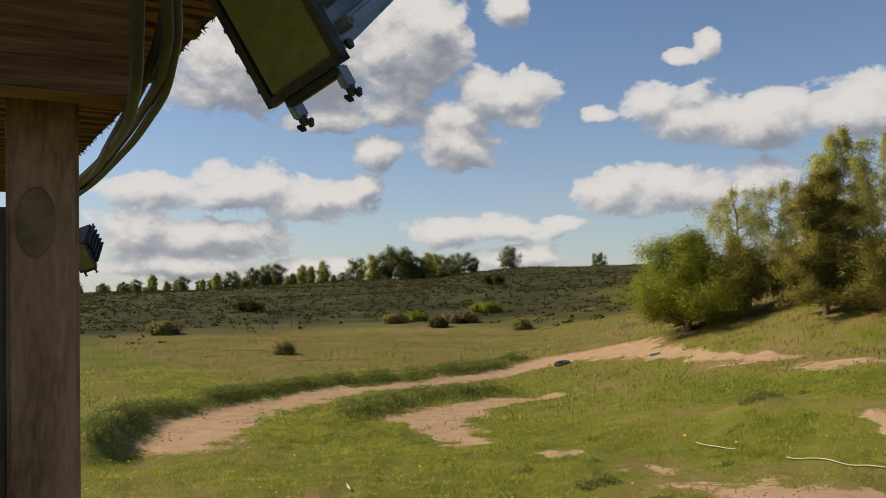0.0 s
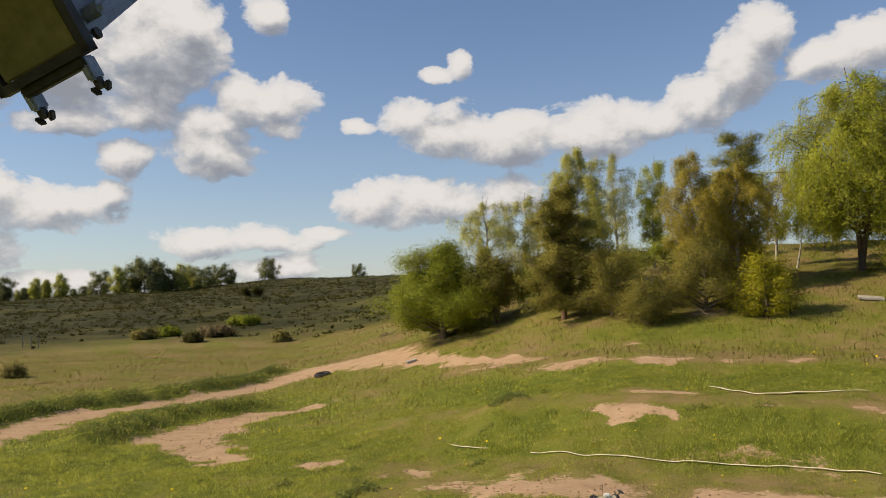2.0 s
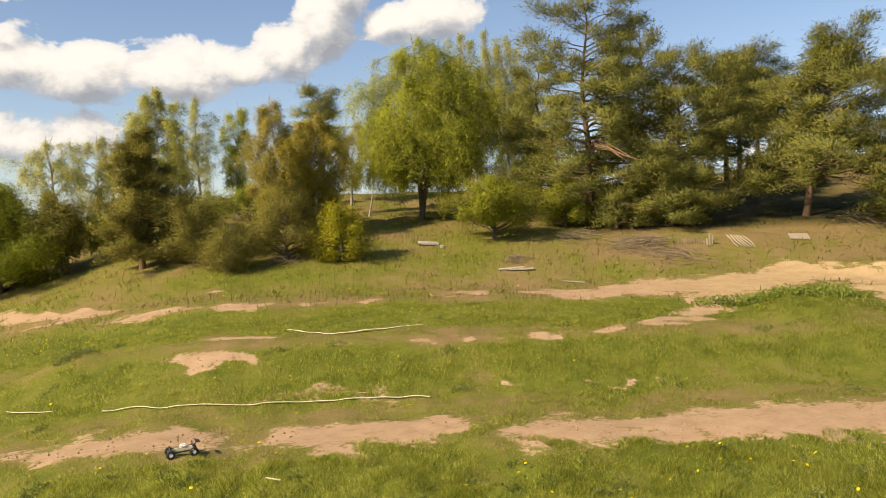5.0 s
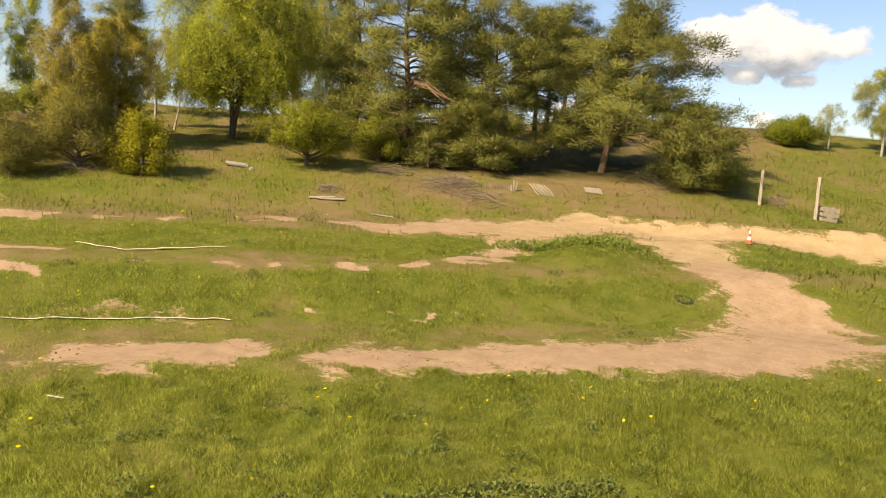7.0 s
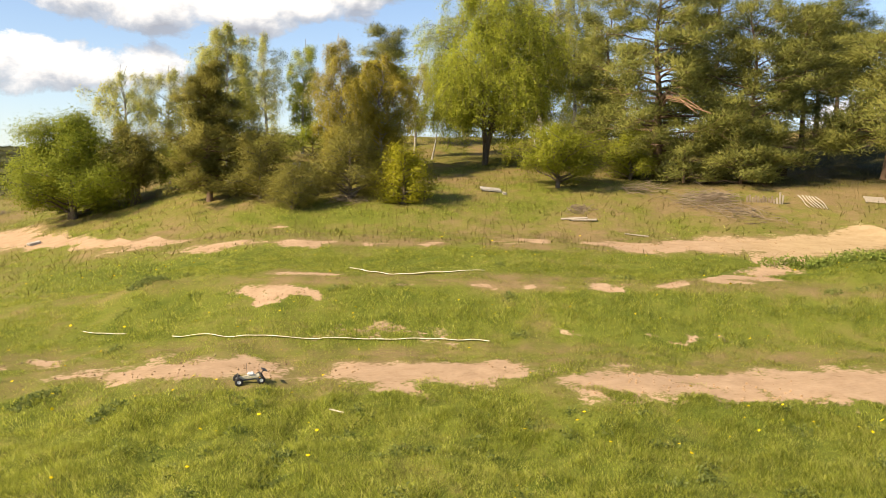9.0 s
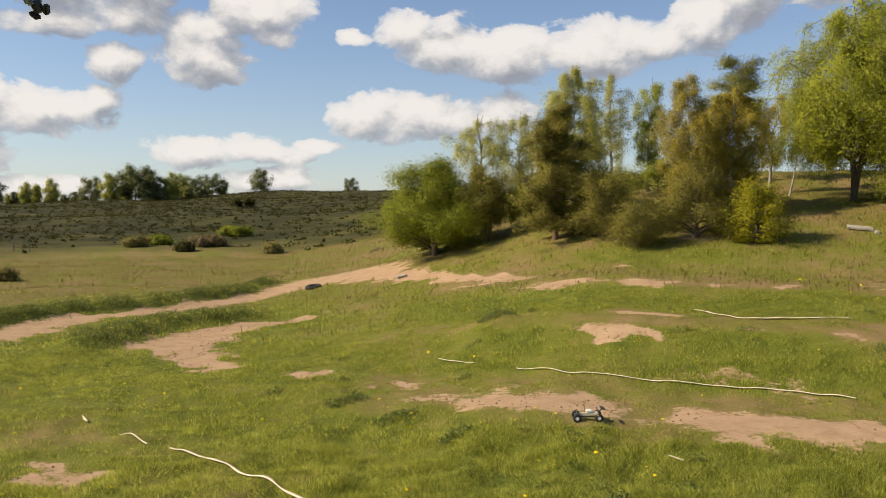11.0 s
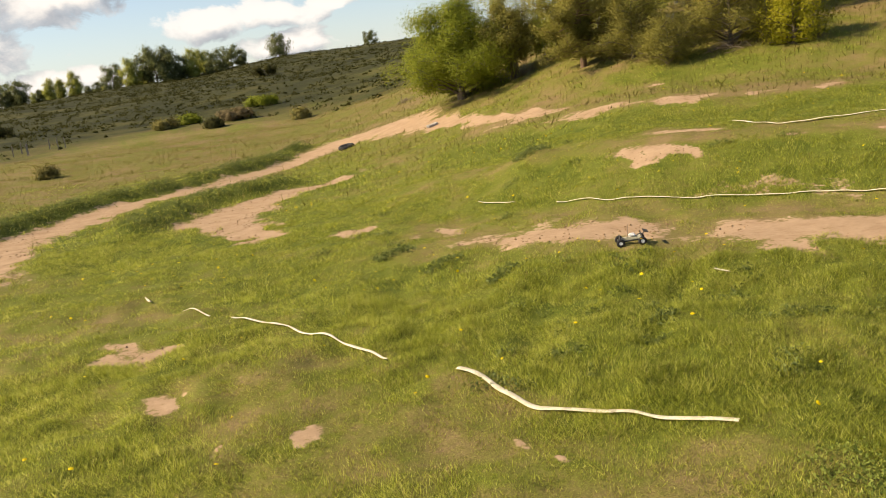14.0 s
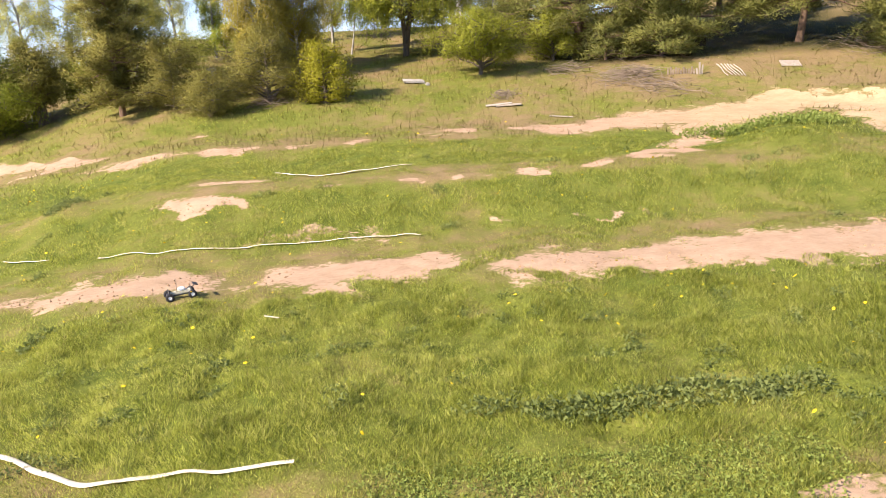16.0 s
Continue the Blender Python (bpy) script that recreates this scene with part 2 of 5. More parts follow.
M_GROUND = ground_material()
M_GRASS = leafy("grass_blade", (0.13, 0.165, 0.022), (0.36, 0.40, 0.055), (0.66, 0.62, 0.19), 0.4, 0.5, 0.45)
M_DRY = leafy("dry_grass", (0.19, 0.17, 0.035), (0.30, 0.245, 0.075), (0.46, 0.36, 0.16), 0.35, 0.7)
M_FIELD = leafy("field_grass", (0.10, 0.10, 0.022), (0.185, 0.165, 0.045), (0.31, 0.25, 0.10), 0.35, 0.7)
# heather darkened to match the painted cloud shade on the hill
M_HEATH = leafy("heather", (0.038, 0.04, 0.012), (0.055, 0.055, 0.016), (0.08, 0.076, 0.023), 0.4, 0.9)
M_HAW = leafy("hawthorn_leaf", (0.115, 0.149, 0.016), (0.201, 0.239, 0.024), (0.322, 0.328, 0.043), 0.45)
M_DARKLEAF = leafy("dark_leaf", (0.099, 0.102, 0.022), (0.192, 0.179, 0.039), (0.320, 0.283, 0.068), 0.35)
M_BIRCH = leafy("birch_leaf", (0.294, 0.299, 0.063), (0.430, 0.430, 0.095), (0.557, 0.541, 0.158), 0.55)
M_LIME = leafy("lime_leaf", (0.207, 0.241, 0.025), (0.358, 0.392, 0.045), (0.504, 0.510, 0.078), 0.5)
M_RUST = leafy("rusty_leaf", (0.242, 0.209, 0.035), (0.380, 0.325, 0.055), (0.506, 0.429, 0.094), 0.55)
M_YELLOW = leafy("yellow_leaf", (0.18, 0.18, 0.012), (0.30, 0.29, 0.02), (0.42, 0.38, 0.04), 0.45)
M_PINE = leafy("pine_needle", (0.068, 0.082, 0.02), (0.19, 0.20, 0.048), (0.36, 0.34, 0.09), 0.35, 0.5, 0.3)
# far leaves lightened, far_leaf also bluer: distance haze painted into their colour
M_FAR = leafy("far_leaf", (0.081, 0.095, 0.038), (0.142, 0.159, 0.058), (0.230, 0.236, 0.092), 0.4)
M_FARLIME = leafy("far_lime_leaf", (0.200, 0.219, 0.044), (0.338, 0.350, 0.075), (0.475, 0.469, 0.125), 0.45)
M_BARK = mottled("bark", [(0.3, (0.05, 0.04, 0.03)), (0.55, (0.12, 0.095, 0.07)), (0.75, (0.2, 0.165, 0.125))], 6, 0.9, (1, 1, 0.3), 0.02)
M_PINEBARK = mottled("pine_bark", [(0.3, (0.075, 0.05, 0.033)), (0.55, (0.155, 0.10, 0.065)), (0.75, (0.25, 0.165, 0.105))], 5, 0.9, (1, 1, 0.4), 0.02)
M_BIRCHBARK = mottled("birch_bark", [(0.32, (0.05, 0.045, 0.04)), (0.45, (0.2, 0.185, 0.16)), (0.62, (0.42, 0.4, 0.36))], 5, 0.8, (1, 1, 2.5), 0.01)


# ---- mesh building ----
def mesh_np(name, verts, faces, smooth=False, normals=None):
    """A mesh from an array of corners and a list of arrays of faces (triangles, quads); normals: one a corner, for soft foliage."""
    me = bpy.data.meshes.new(name)
    verts = np.asarray(verts, np.float32)
    groups = [np.asarray(f, np.int32) for f in (faces if isinstance(faces, list) else [faces]) if len(f)]
    me.vertices.add(len(verts))
    me.vertices.foreach_set("co", verts.ravel())
    loops = np.concatenate([g.ravel() for g in groups])
    sizes = np.concatenate([np.full(len(g), g.shape[1], np.int32) for g in groups])
    starts = np.concatenate([[0], np.cumsum(sizes)[:-1]]).astype(np.int32)
    me.loops.add(len(loops))
    me.loops.foreach_set("vertex_index", loops)
    me.polygons.add(len(sizes))
    me.polygons.foreach_set("loop_start", starts)
    me.polygons.foreach_set("use_smooth", np.full(len(sizes), smooth or normals is not None, bool))
    if normals is not None:
        soft = me.attributes.new("custom_normal", "FLOAT_VECTOR", "POINT")
        soft.data.foreach_set("vector", np.asarray(normals, np.float32).ravel())
    me.update(calc_edges=True)
    return me


def part_mesh(name, me, mat, parent=None, label=""):
    ob = new(name, me)
    if mat:
        me.materials.append(mat)
    if parent:
        ob.parent = parent
    return tagged(ob, label)


def part(name, bm, mat, parent=None, label="", smooth=False):
    me = bpy.data.meshes.new(name)
    for f in bm.faces:
        f.smooth = smooth
    bm.to_mesh(me)
    bm.free()
    return part_mesh(name, me, mat, parent, label)


def empty(name, m, label, category, group="", kind=""):
    ob = new(name)
    ob.matrix_basis = m
    ob.empty_display_size = 0.2
    return tagged(ob, label, category, group, kind)


def tube(points, radii, sides=7, cap=True):
    """Corners and quads of a tapered tube along points."""
    P = np.asarray(points, float)
    R = np.asarray(radii, float)
    T = np.gradient(P, axis=0)
    T /= np.linalg.norm(T, axis=1, keepdims=True) + 1e-9
    ref = np.where(np.abs(T[:, 2:3]) > 0.9, [[1.0, 0, 0]], [[0, 0, 1.0]])
    A = np.cross(T, ref)
    A /= np.linalg.norm(A, axis=1, keepdims=True) + 1e-9
    B = np.cross(T, A)
    an = np.arange(sides) * 2 * np.pi / sides
    V = P[:, None] + R[:, None, None] * (np.cos(an)[None, :, None] * A[:, None] + np.sin(an)[None, :, None] * B[:, None])
    n = len(P)
    i, j = np.meshgrid(np.arange(n - 1), np.arange(sides), indexing="ij")
    j2 = (j + 1) % sides
    F = np.stack([i * sides + j, i * sides + j2, (i + 1) * sides + j2, (i + 1) * sides + j], -1).reshape(-1, 4)
    return V.reshape(-1, 3), F


def merged(pieces):
    """Join (corners, faces) pieces of one face size."""
    vs, fs, o = [], [], 0
    for v, f in pieces:
        vs.append(v)
        fs.append(np.asarray(f) + o)
        o += len(v)
    return np.concatenate(vs), np.concatenate(fs)


# ---- the lie of the land ----
def sstep(a, b, x):
    t = np.clip((x - a) / (b - a), 0, 1)
    return t * t * (3 - 2 * t)


# terraces of the slope, by distance up it, and the skyline, by bearing
PU = [-400, 0, 6.6, 8.9, 11.2, 14.5, 16.7, 19.3, 21.0, 24.3, 30.5, 37.0, 45.8, 65.0, 400]
PZ = [0, 0, 0.0, 0.16, 0.38, 0.42, 1.18, 1.28, 1.62, 1.8, 3.25, 4.2, 5.8, 5.9, 15]
SA = [-90, -40, -14.3, -11.4, -6.5, -2.7, 1.2, 5.3, 10.9, 18, 24, 60]
SE = [2.1, 2.1, 1.94, 1.9, 1.7, 1.5, 1.1, 0.84, 0.63, 0.27, 0.12, -0.5]


def smooth_noise(x, y, scale, seed):
    """Value noise on the plan, 0 to 1."""
    r = np.random.RandomState(seed)
    tab = r.rand(64, 64)
    fx, fy = x / scale, y / scale
    ix, iy = np.floor(fx).astype(int), np.floor(fy).astype(int)
    tx, ty = fx - ix, fy - iy
    tx, ty = tx * tx * (3 - 2 * tx), ty * ty * (3 - 2 * ty)
    g = lambda a, b: tab[a % 64, b % 64]
    return (g(ix, iy) * (1 - tx) + g(ix + 1, iy) * tx) * (1 - ty) + (g(ix, iy + 1) * (1 - tx) + g(ix + 1, iy + 1) * tx) * ty


def line_dist(x, y, pts):
    """Distance to a line of (x, y, half width) points, and that distance in half widths."""
    best, rel = np.full(np.shape(x), 1e9), np.full(np.shape(x), 1e9)
    for (x0, y0, w0), (x1, y1, w1) in zip(pts, pts[1:]):
        dx, dy = x1 - x0, y1 - y0
        t = np.clip(((x - x0) * dx + (y - y0) * dy) / (dx * dx + dy * dy), 0, 1)
        d = np.hypot(x - x0 - t * dx, y - y0 - t * dy)
        best = np.minimum(best, d)
        rel = np.minimum(rel, d / (w0 + t * (w1 - w0)))
    return best, rel


BERM_LEFT = [(-7.1, 16.6, 1), (-7.7, 18.6, 1), (-7.9, 21.2, 1), (-7.2, 24.0, 1), (-5.9, 26.4, 1), (-3.2, 29.4, 1), (-0.7, 32.0, 1), (1.7, 35.0, 1), (3.4, 38.2, 1)]
BERM_INNER = [(-2.6, 21.5, 1), (-2.0, 23.2, 1), (-0.8, 25.4, 1), (1.8, 26.9, 1)]
RUT = [(5.8, 9.3, 1), (4.9, 8.4, 1), (4.38, 7.86, 1), (3.95, 7.3, 1)]
BERM_SAND = [(26.3, 9.7, 1), (26.5, 7.5, 1), (27.6, 5.35, 1), (28.1, 3.3, 1), (29.1, -1.05, 1)]


def height(x, y, fine=True):
    x, y = np.asarray(x, float), np.asarray(y, float)
    d, az = np.hypot(x, y), np.degrees(np.arctan2(-x, y))
    u, v = (x + y) * math.sqrt(0.5), (x - y) * math.sqrt(0.5)
    zr = sum(np.interp(u + o, PU, PZ) for o in (-0.5, -0.25, 0, 0.25, 0.5)) / 5
    zr = zr + 1.3 * sstep(8, 26, v) * sstep(27, 44, u)
    crest = EYE + 200 * np.tan(np.radians(np.interp(az, SA, SE)))
    q = 0.35 * sstep(38, 200, d) + 0.65 * np.clip((d - 60) / 140, 0, 1)
    zl = crest * q - sstep(200, 700, d) * 14
    k = sstep(2, 31, -az) * (1 - sstep(120, 170, -az))
    z = zl * (1 - k) + zr * k
    if fine:
        z = z + (0.3 + 0.3 * sstep(24, 18, y)) * np.exp(-(line_dist(x, y, BERM_LEFT)[0] / 0.5) ** 2)
        z = z + 0.3 * np.exp(-(line_dist(x, y, BERM_INNER)[0] / 0.6) ** 2)
        z = z + 0.5 * sstep(10.0, 6.5, y) * np.exp(-(line_dist(x, y, BERM_SAND)[0] / 0.85) ** 2)
        z = z + 0.28 * np.exp(-(((x - 19.8) / 1.9) ** 2 + ((y - 7.2) / 1.2) ** 2) ** 2)
        z = z + 0.22 * np.exp(-((x - 6.7) / 0.7) ** 2 - ((y - 17.4) / 0.7) ** 2)
        rough = sstep(4, 9, d)
        z = z + rough * (0.16 * (smooth_noise(x, y, 2.3, 3) - 0.5) + (0.14 * (smooth_noise(x, y, 0.75, 4) - 0.5) + 0.1 * (smooth_noise(x, y, 0.34, 14) - 0.5)) * np.clip(1.25 - earth(x, y) * 1.8, 0.15, 1) * (0.35 + 0.65 * sstep(18, 9, d)))
        z = z - 0.08 * np.exp(-(line_dist(x, y, RUT)[0] / 0.16) ** 2)
        z = z + sstep(40, 120, d) * 1.2 * (smooth_noise(x, y, 19.0, 5) - 0.5)
    return z


def zat(x, y):
    return float(height(np.array([x]), np.array([y]))[0])


# bare earth, in the slope's own axes: up, along, half sizes
EARTH_TRACK_LOW = [(12.25, -4.75, 0.8, 1.7), (11.95, -1.75, 0.8, 1.0), (12.3, -0.4, 0.72, 1.25), (11.75, 2.1, 0.9, 1.1), (11.95, 4.1, 0.9, 0.85), (13.3, -10.1, 0.27, 0.35), (13.1, -7.85, 0.27, 0.5)]
EARTH_TRACK_MID = [(16.15, -4.4, 0.3, 0.95), (17.6, -4.2, 0.3, 0.8), (16.7, -1.95, 0.17, 0.28), (16.8, -0.45, 0.22, 0.37), (16.95, 0.9, 0.27, 0.33), (17.1, 2.0, 0.36, 0.36), (17.2, 3.5, 0.4, 0.5)]
EARTH_TRACK_HIGH = [(23.4, -10.4, 0.55, 1.2), (21.6, -7.6, 0.55, 1.4), (20.9, -5.1, 0.42, 0.85), (21.15, -3.5, 0.28, 0.4), (21.2, -1.7, 0.2, 0.5), (22.4, 0.7, 0.7, 0.8), (22.4, 3.2, 0.85, 0.95), (24.6, -6.6, 0.3, 0.45)]
EARTH_EDGE = [(14.9, 1.3, 0.12, 0.4), (14.8, 3.2, 0.12, 0.6), (14.5, -2.0, 0.2, 1.2)]
EARTH_NEAR = [(6.45, -8.85, 0.32, 0.52), (5.55, -6.95, 0.23, 0.3), (5.95, -6.65, 0.11, 0.13), (5.0, -5.55, 0.12, 0.1), (5.5, -4.85, 0.15, 0.19), (5.7, -3.1, 0.1, 0.1), (5.7, -2.55, 0.08, 0.12), (5.6, 3.25, 0.24, 0.3)]
ROAD_LEFT = [(-5.8, 18.3, 1.3), (-6.0, 20.6, 1.35), (-5.8, 22.8, 1.1), (-4.9, 25.2, 0.8), (-2.2, 28.4, 0.65), (0.3, 30.8, 0.75), (2.7, 33.8, 0.9), (4.9, 36.5, 1.4), (7.0, 35.6, 1.7), (7.9, 31.5, 0.95), (8.7, 27.0, 0.5), (9.4, 23.6, 0.4)]
ROAD_INNER = [(3.5, 25.6, 0.45), (1.6, 25.1, 0.75), (0.3, 23.2, 1.1), (-0.4, 21.6, 1.1), (-0.05, 19.9, 0.75), (0.5, 18.5, 0.45)]
ROAD_RIGHT = [(10.8, 6.1, 0.75), (12.4, 4.35, 1.0), (14.3, 2.9, 1.25), (16.8, 2.0, 1.55), (19.4, 3.0, 1.25), (21.1, 4.6, 1.3), (24.0, 6.4, 1.35), (25.4, 8.4, 0.9)]
ROAD_SAND = [(24.9, 9.8, 0.6), (25.2, 7.1, 1.0), (26.4, 5.1, 0.95), (26.8, 3.2, 0.95), (28.0, -1.0, 1.0)]
ROAD_PAD = [(17.6, 13.2, 0.7), (18.6, 12.6, 0.95), (20.6, 11.6, 1.6), (21.6, 10.4, 1.9), (24.0, 9.9, 1.0), (25.5, 9.9, 0.8)]
ROAD_TAIL = [(20.4, 10.0, 0.8), (18.7, 9.35, 0.5), (17.3, 9.2, 0.5), (15.8, 9.15, 0.4)]


def earth(x, y, stretch=False):
    """How bare the soil is: above a half is bare; stretch: also which stretch of track it belongs to."""
    x, y = np.asarray(x, float), np.asarray(y, float)
    wx = 0.55 * (smooth_noise(x, y, 0.9, 51) - 0.5) + 0.7 * (smooth_noise(x, y, 0.35, 53) - 0.5)
    wy = 0.55 * (smooth_noise(x, y, 0.9, 52) - 0.5) + 0.7 * (smooth_noise(x, y, 0.35, 54) - 0.5)
    x, y = x + wx, y + wy
    u, v = (x + y) * math.sqrt(0.5), (x - y) * math.sqrt(0.5)
    q, which = np.full(x.shape, 9.0), np.zeros(x.shape, int)
    for k, (rows, least) in enumerate(((EARTH_TRACK_LOW, 0.25), (EARTH_TRACK_MID, 0.55), (EARTH_TRACK_HIGH, 0.5), (EARTH_NEAR, 0.66), (EARTH_EDGE, 0.93))):
        for cu, cv, ru, rv in rows:
            p = np.maximum(np.hypot((u - cu) / ru, (v - cv) / rv), least)
            q, which = np.minimum(q, p), np.where(p < q, k, which)
    for k, road in ((5, ROAD_LEFT), (6, ROAD_INNER), (7, ROAD_RIGHT), (8, ROAD_SAND), (2, ROAD_PAD), (2, ROAD_TAIL)):
        p = line_dist(x, y, road)[1]
        q, which = np.minimum(q, p), np.where(p < q, k, which)
    bare = np.clip(1 - 0.5 * q / 0.9, 0, 1)
    return (bare, which) if stretch else bare


def lushness(x, y):
    """Tall green grass on the banks, thin dry turf along the track and on the field."""
    d, az = np.hypot(x, y), np.degrees(np.arctan2(-x, y))
    u = (x + y) * math.sqrt(0.5)
    right = np.interp(u, [0, 5.7, 6.9, 10.2, 11.4, 14.0, 14.5, 16.3, 16.7, 18.0, 18.7, 20.4, 21.1, 23.2, 24.3, 27, 32.5, 48],
                      [.74, .7, 1.0, 1.0, .6, .42, .85, .95, .36, .4, .95, .95, .3, .3, .32, .2, .02, .2])
    left = np.interp(d, [0, 8.5, 14, 17, 29, 33, 39, 65, 97], [.74, .72, .8, .85, .8, .55, .36, .36, .5])
    right = np.where(u < 6.0, np.maximum(right, 0.95 * sstep(34, 52, -az) * (1 - 0.5 * sstep(5.3, 6.0, u) * (1 - sstep(50, 60, -az)))), right)
    right = right + 0.26 * sstep(7, 1, (x - y) * math.sqrt(0.5)) * sstep(23.2, 26, u)
    k = sstep(2, 26, -az)
    l = left * (1 - k) + right * k
    l = l + 0.55 * np.exp(-(line_dist(x, y, BERM_LEFT)[0] / 0.9) ** 2) + 0.4 * np.exp(-(line_dist(x, y, BERM_INNER)[0] / 0.8) ** 2)
    l = l + 0.45 * sstep(29, 33, x) * sstep(10, 6, y)
    l = l + 0.5 * np.exp(-((x - 19.6) / 2.4) ** 2 - ((y - 7.0) / 1.5) ** 2)
    w = 0.85 * x + 0.527 * y       # across the foot of the near bank
    l = np.maximum(l, 0.95 * sstep(5.9, 6.5, w) * sstep(10.5, 8.5, w) * sstep(-45, -35, az))
    turf = sstep(6.3, 5.7, w) * sstep(-46, -40, az)
    l = l * (1 - turf) + 0.62 * turf
    return np.clip(l + 0.5 * (smooth_noise(x, y, 1.7, 8) - 0.5) + 0.45 * (smooth_noise(x, y, 0.45, 9) - 0.5), 0, 1.2)


# where the hill gets heather and the cloud shade painted with it
def shaded_heath(x, y):
    d, az = np.hypot(x, y), np.degrees(np.arctan2(-x, y))
    edge = np.interp(az, [-20, -14, -5, 3.5, 10, 24, 60], [50, 52, 63, 70, 65, 60, 54])
    return sstep(edge * 0.7, edge * 1.35, d) * (0.82 + 0.18 * sstep(-10, 3, az)) * sstep(-30, -17, az)


def build_ground():
    az = np.concatenate([np.arange(-100, 34, 0.36), np.arange(34, 260, 3.0)])
    r = [0.35]
    while r[-1] < 2600:
        r.append(r[-1] * (1.014 if 4 < r[-1] < 60 else 1.05))
    r = np.array(r)
    A, R = np.meshgrid(np.radians(az), r, indexing="ij")
    X, Y = -R * np.sin(A), R * np.cos(A)
    Zs = height(X, Y)
    n, m = A.shape
    V = np.stack([X, Y, Zs], -1).reshape(-1, 3)
    i, j = np.meshgrid(np.arange(n), np.arange(m - 1), indexing="ij")
    i2 = (i + 1) % n
    F = np.stack([i * m + j, i * m + j + 1, i2 * m + j + 1, i2 * m + j], -1).reshape(-1, 4)
    V = np.concatenate([V, [[0, 0, zat(0, 0.01)]]])
    ring = np.arange(n)
    T = np.stack([np.full(n, len(V) - 1), ring * m, ((ring + 1) % n) * m], -1)
    E, L, H = earth(V[:, 0], V[:, 1]), lushness(V[:, 0], V[:, 1]), shaded_heath(V[:, 0], V[:, 1])
    u, v = (V[:, 0] + V[:, 1]) * math.sqrt(0.5), (V[:, 0] - V[:, 1]) * math.sqrt(0.5)
    # needle litter under the pines, coloured dark to hold the trees' shade too
    litter = sstep(28.5, 31.5, u) * sstep(43, 37, u) * sstep(2.5, 6, v) * sstep(22, 17, v)
    H = np.maximum(H, 0.72 * litter)
    S = sstep(21.5, 25.5, V[:, 0] + 0.4 * np.abs(V[:, 1])) * sstep(-56, -66, np.degrees(np.arctan2(-V[:, 0], V[:, 1])))
    col = np.stack([E, np.clip(L, 0, 1), H, S], -1).astype(np.float32)
    bare = E[F].mean(1) > 0.5
    which = earth(V[:, 0], V[:, 1], True)[1][F[:, 0]]
    sheets = [("ground", F[~bare], T, "uneven grass field rising to a heather hill coloured dark for cloud shade", "ground")]
    for k, label in enumerate(("worn sandy patches of the low track", "small bare patches along the middle track", "bare earth of the high track and its turn", "small bare patches in the near turf",
                               "crumbling bare edge of a grass bank", "curved sandy track along the dry field", "inner loop of the sandy track", "broad sandy bend of the track", "yellow sand bank behind the bend")):
        sheets.append(("dirt_track", F[bare & (which == k)], T[:0], label, "dirt track"))
    for name, quads, tris, label, cat in sheets:
        if len(quads) == 0:
            continue
        used = np.unique(np.concatenate([quads.ravel(), tris.ravel()]))
        remap = np.full(len(V), -1)
        remap[used] = np.arange(len(used))
        me = mesh_np(name, V[used], [remap[quads], remap[tris]], smooth=True)
        a = me.color_attributes.new("cover", "FLOAT_COLOR", "POINT")
        a.data.foreach_set("color", col[used].ravel())
        tagged(part_mesh(name, me, M_GROUND), label, cat, kind="structure")


build_ground()


# ---- trees ----
M_YELLOWGREEN = leafy("yellow_green_leaf", (0.13, 0.15, 0.014), (0.23, 0.25, 0.024), (0.35, 0.34, 0.045), 0.45)
def at(az, d):
    """Plan place by bearing (degrees left of +y) and distance."""
    return -d * math.sin(radians(az)), d * math.cos(radians(az))


def leaves(rng, centres, per, sigma, size, slim=0.55, hang=0.0, flat=1.0, face=None, turn=0.0):
    """Small pointed leaves scattered round the twig points; turn: how far their faces look out and up."""
    C = np.repeat(np.asarray(centres), per, axis=0)
    n = len(C)
    off = rng.normal(size=(n, 3)) * sigma
    off[:, 2] *= flat
    P = C + off
    a = rng.normal(size=(n, 3))
    if hang:
        a[:, 2] -= 1.5
    if face is not None:
        a = a * 0.45 + np.repeat(np.asarray(face), per, axis=0) * 0.4 + off / sigma * 0.6 + [0, 0, 0.35]
    a /= np.linalg.norm(a, axis=1, keepdims=True)
    nrm = rng.normal(size=(n, 3))
    if turn:
        mid = C.mean(0)
        out = (P - mid) * [1, 1, 0.8]
        out /= np.linalg.norm(out, axis=1, keepdims=True) + 0.4
        nrm = nrm * 0.55 + (out * 0.8 + off / sigma * 0.25 + [0, 0, 0.45]) * turn
    b = np.cross(a, nrm)
    b /= np.linalg.norm(b, axis=1, keepdims=True) + 1e-9
    if turn and face is None:
        nrm /= np.linalg.norm(nrm, axis=1, keepdims=True) + 1e-9
        a = np.cross(nrm, b)
    s = size * rng.uniform(0.6, 1.3, (n, 1))
    V = np.stack([P - a * s * 0.5 - b * s * slim * 0.5, P - a * s * 0.5 + b * s * slim * 0.5, P + a * s * 0.5], 1).reshape(-1, 3)
    F = np.arange(3 * n).reshape(n, 3)
    return V, F


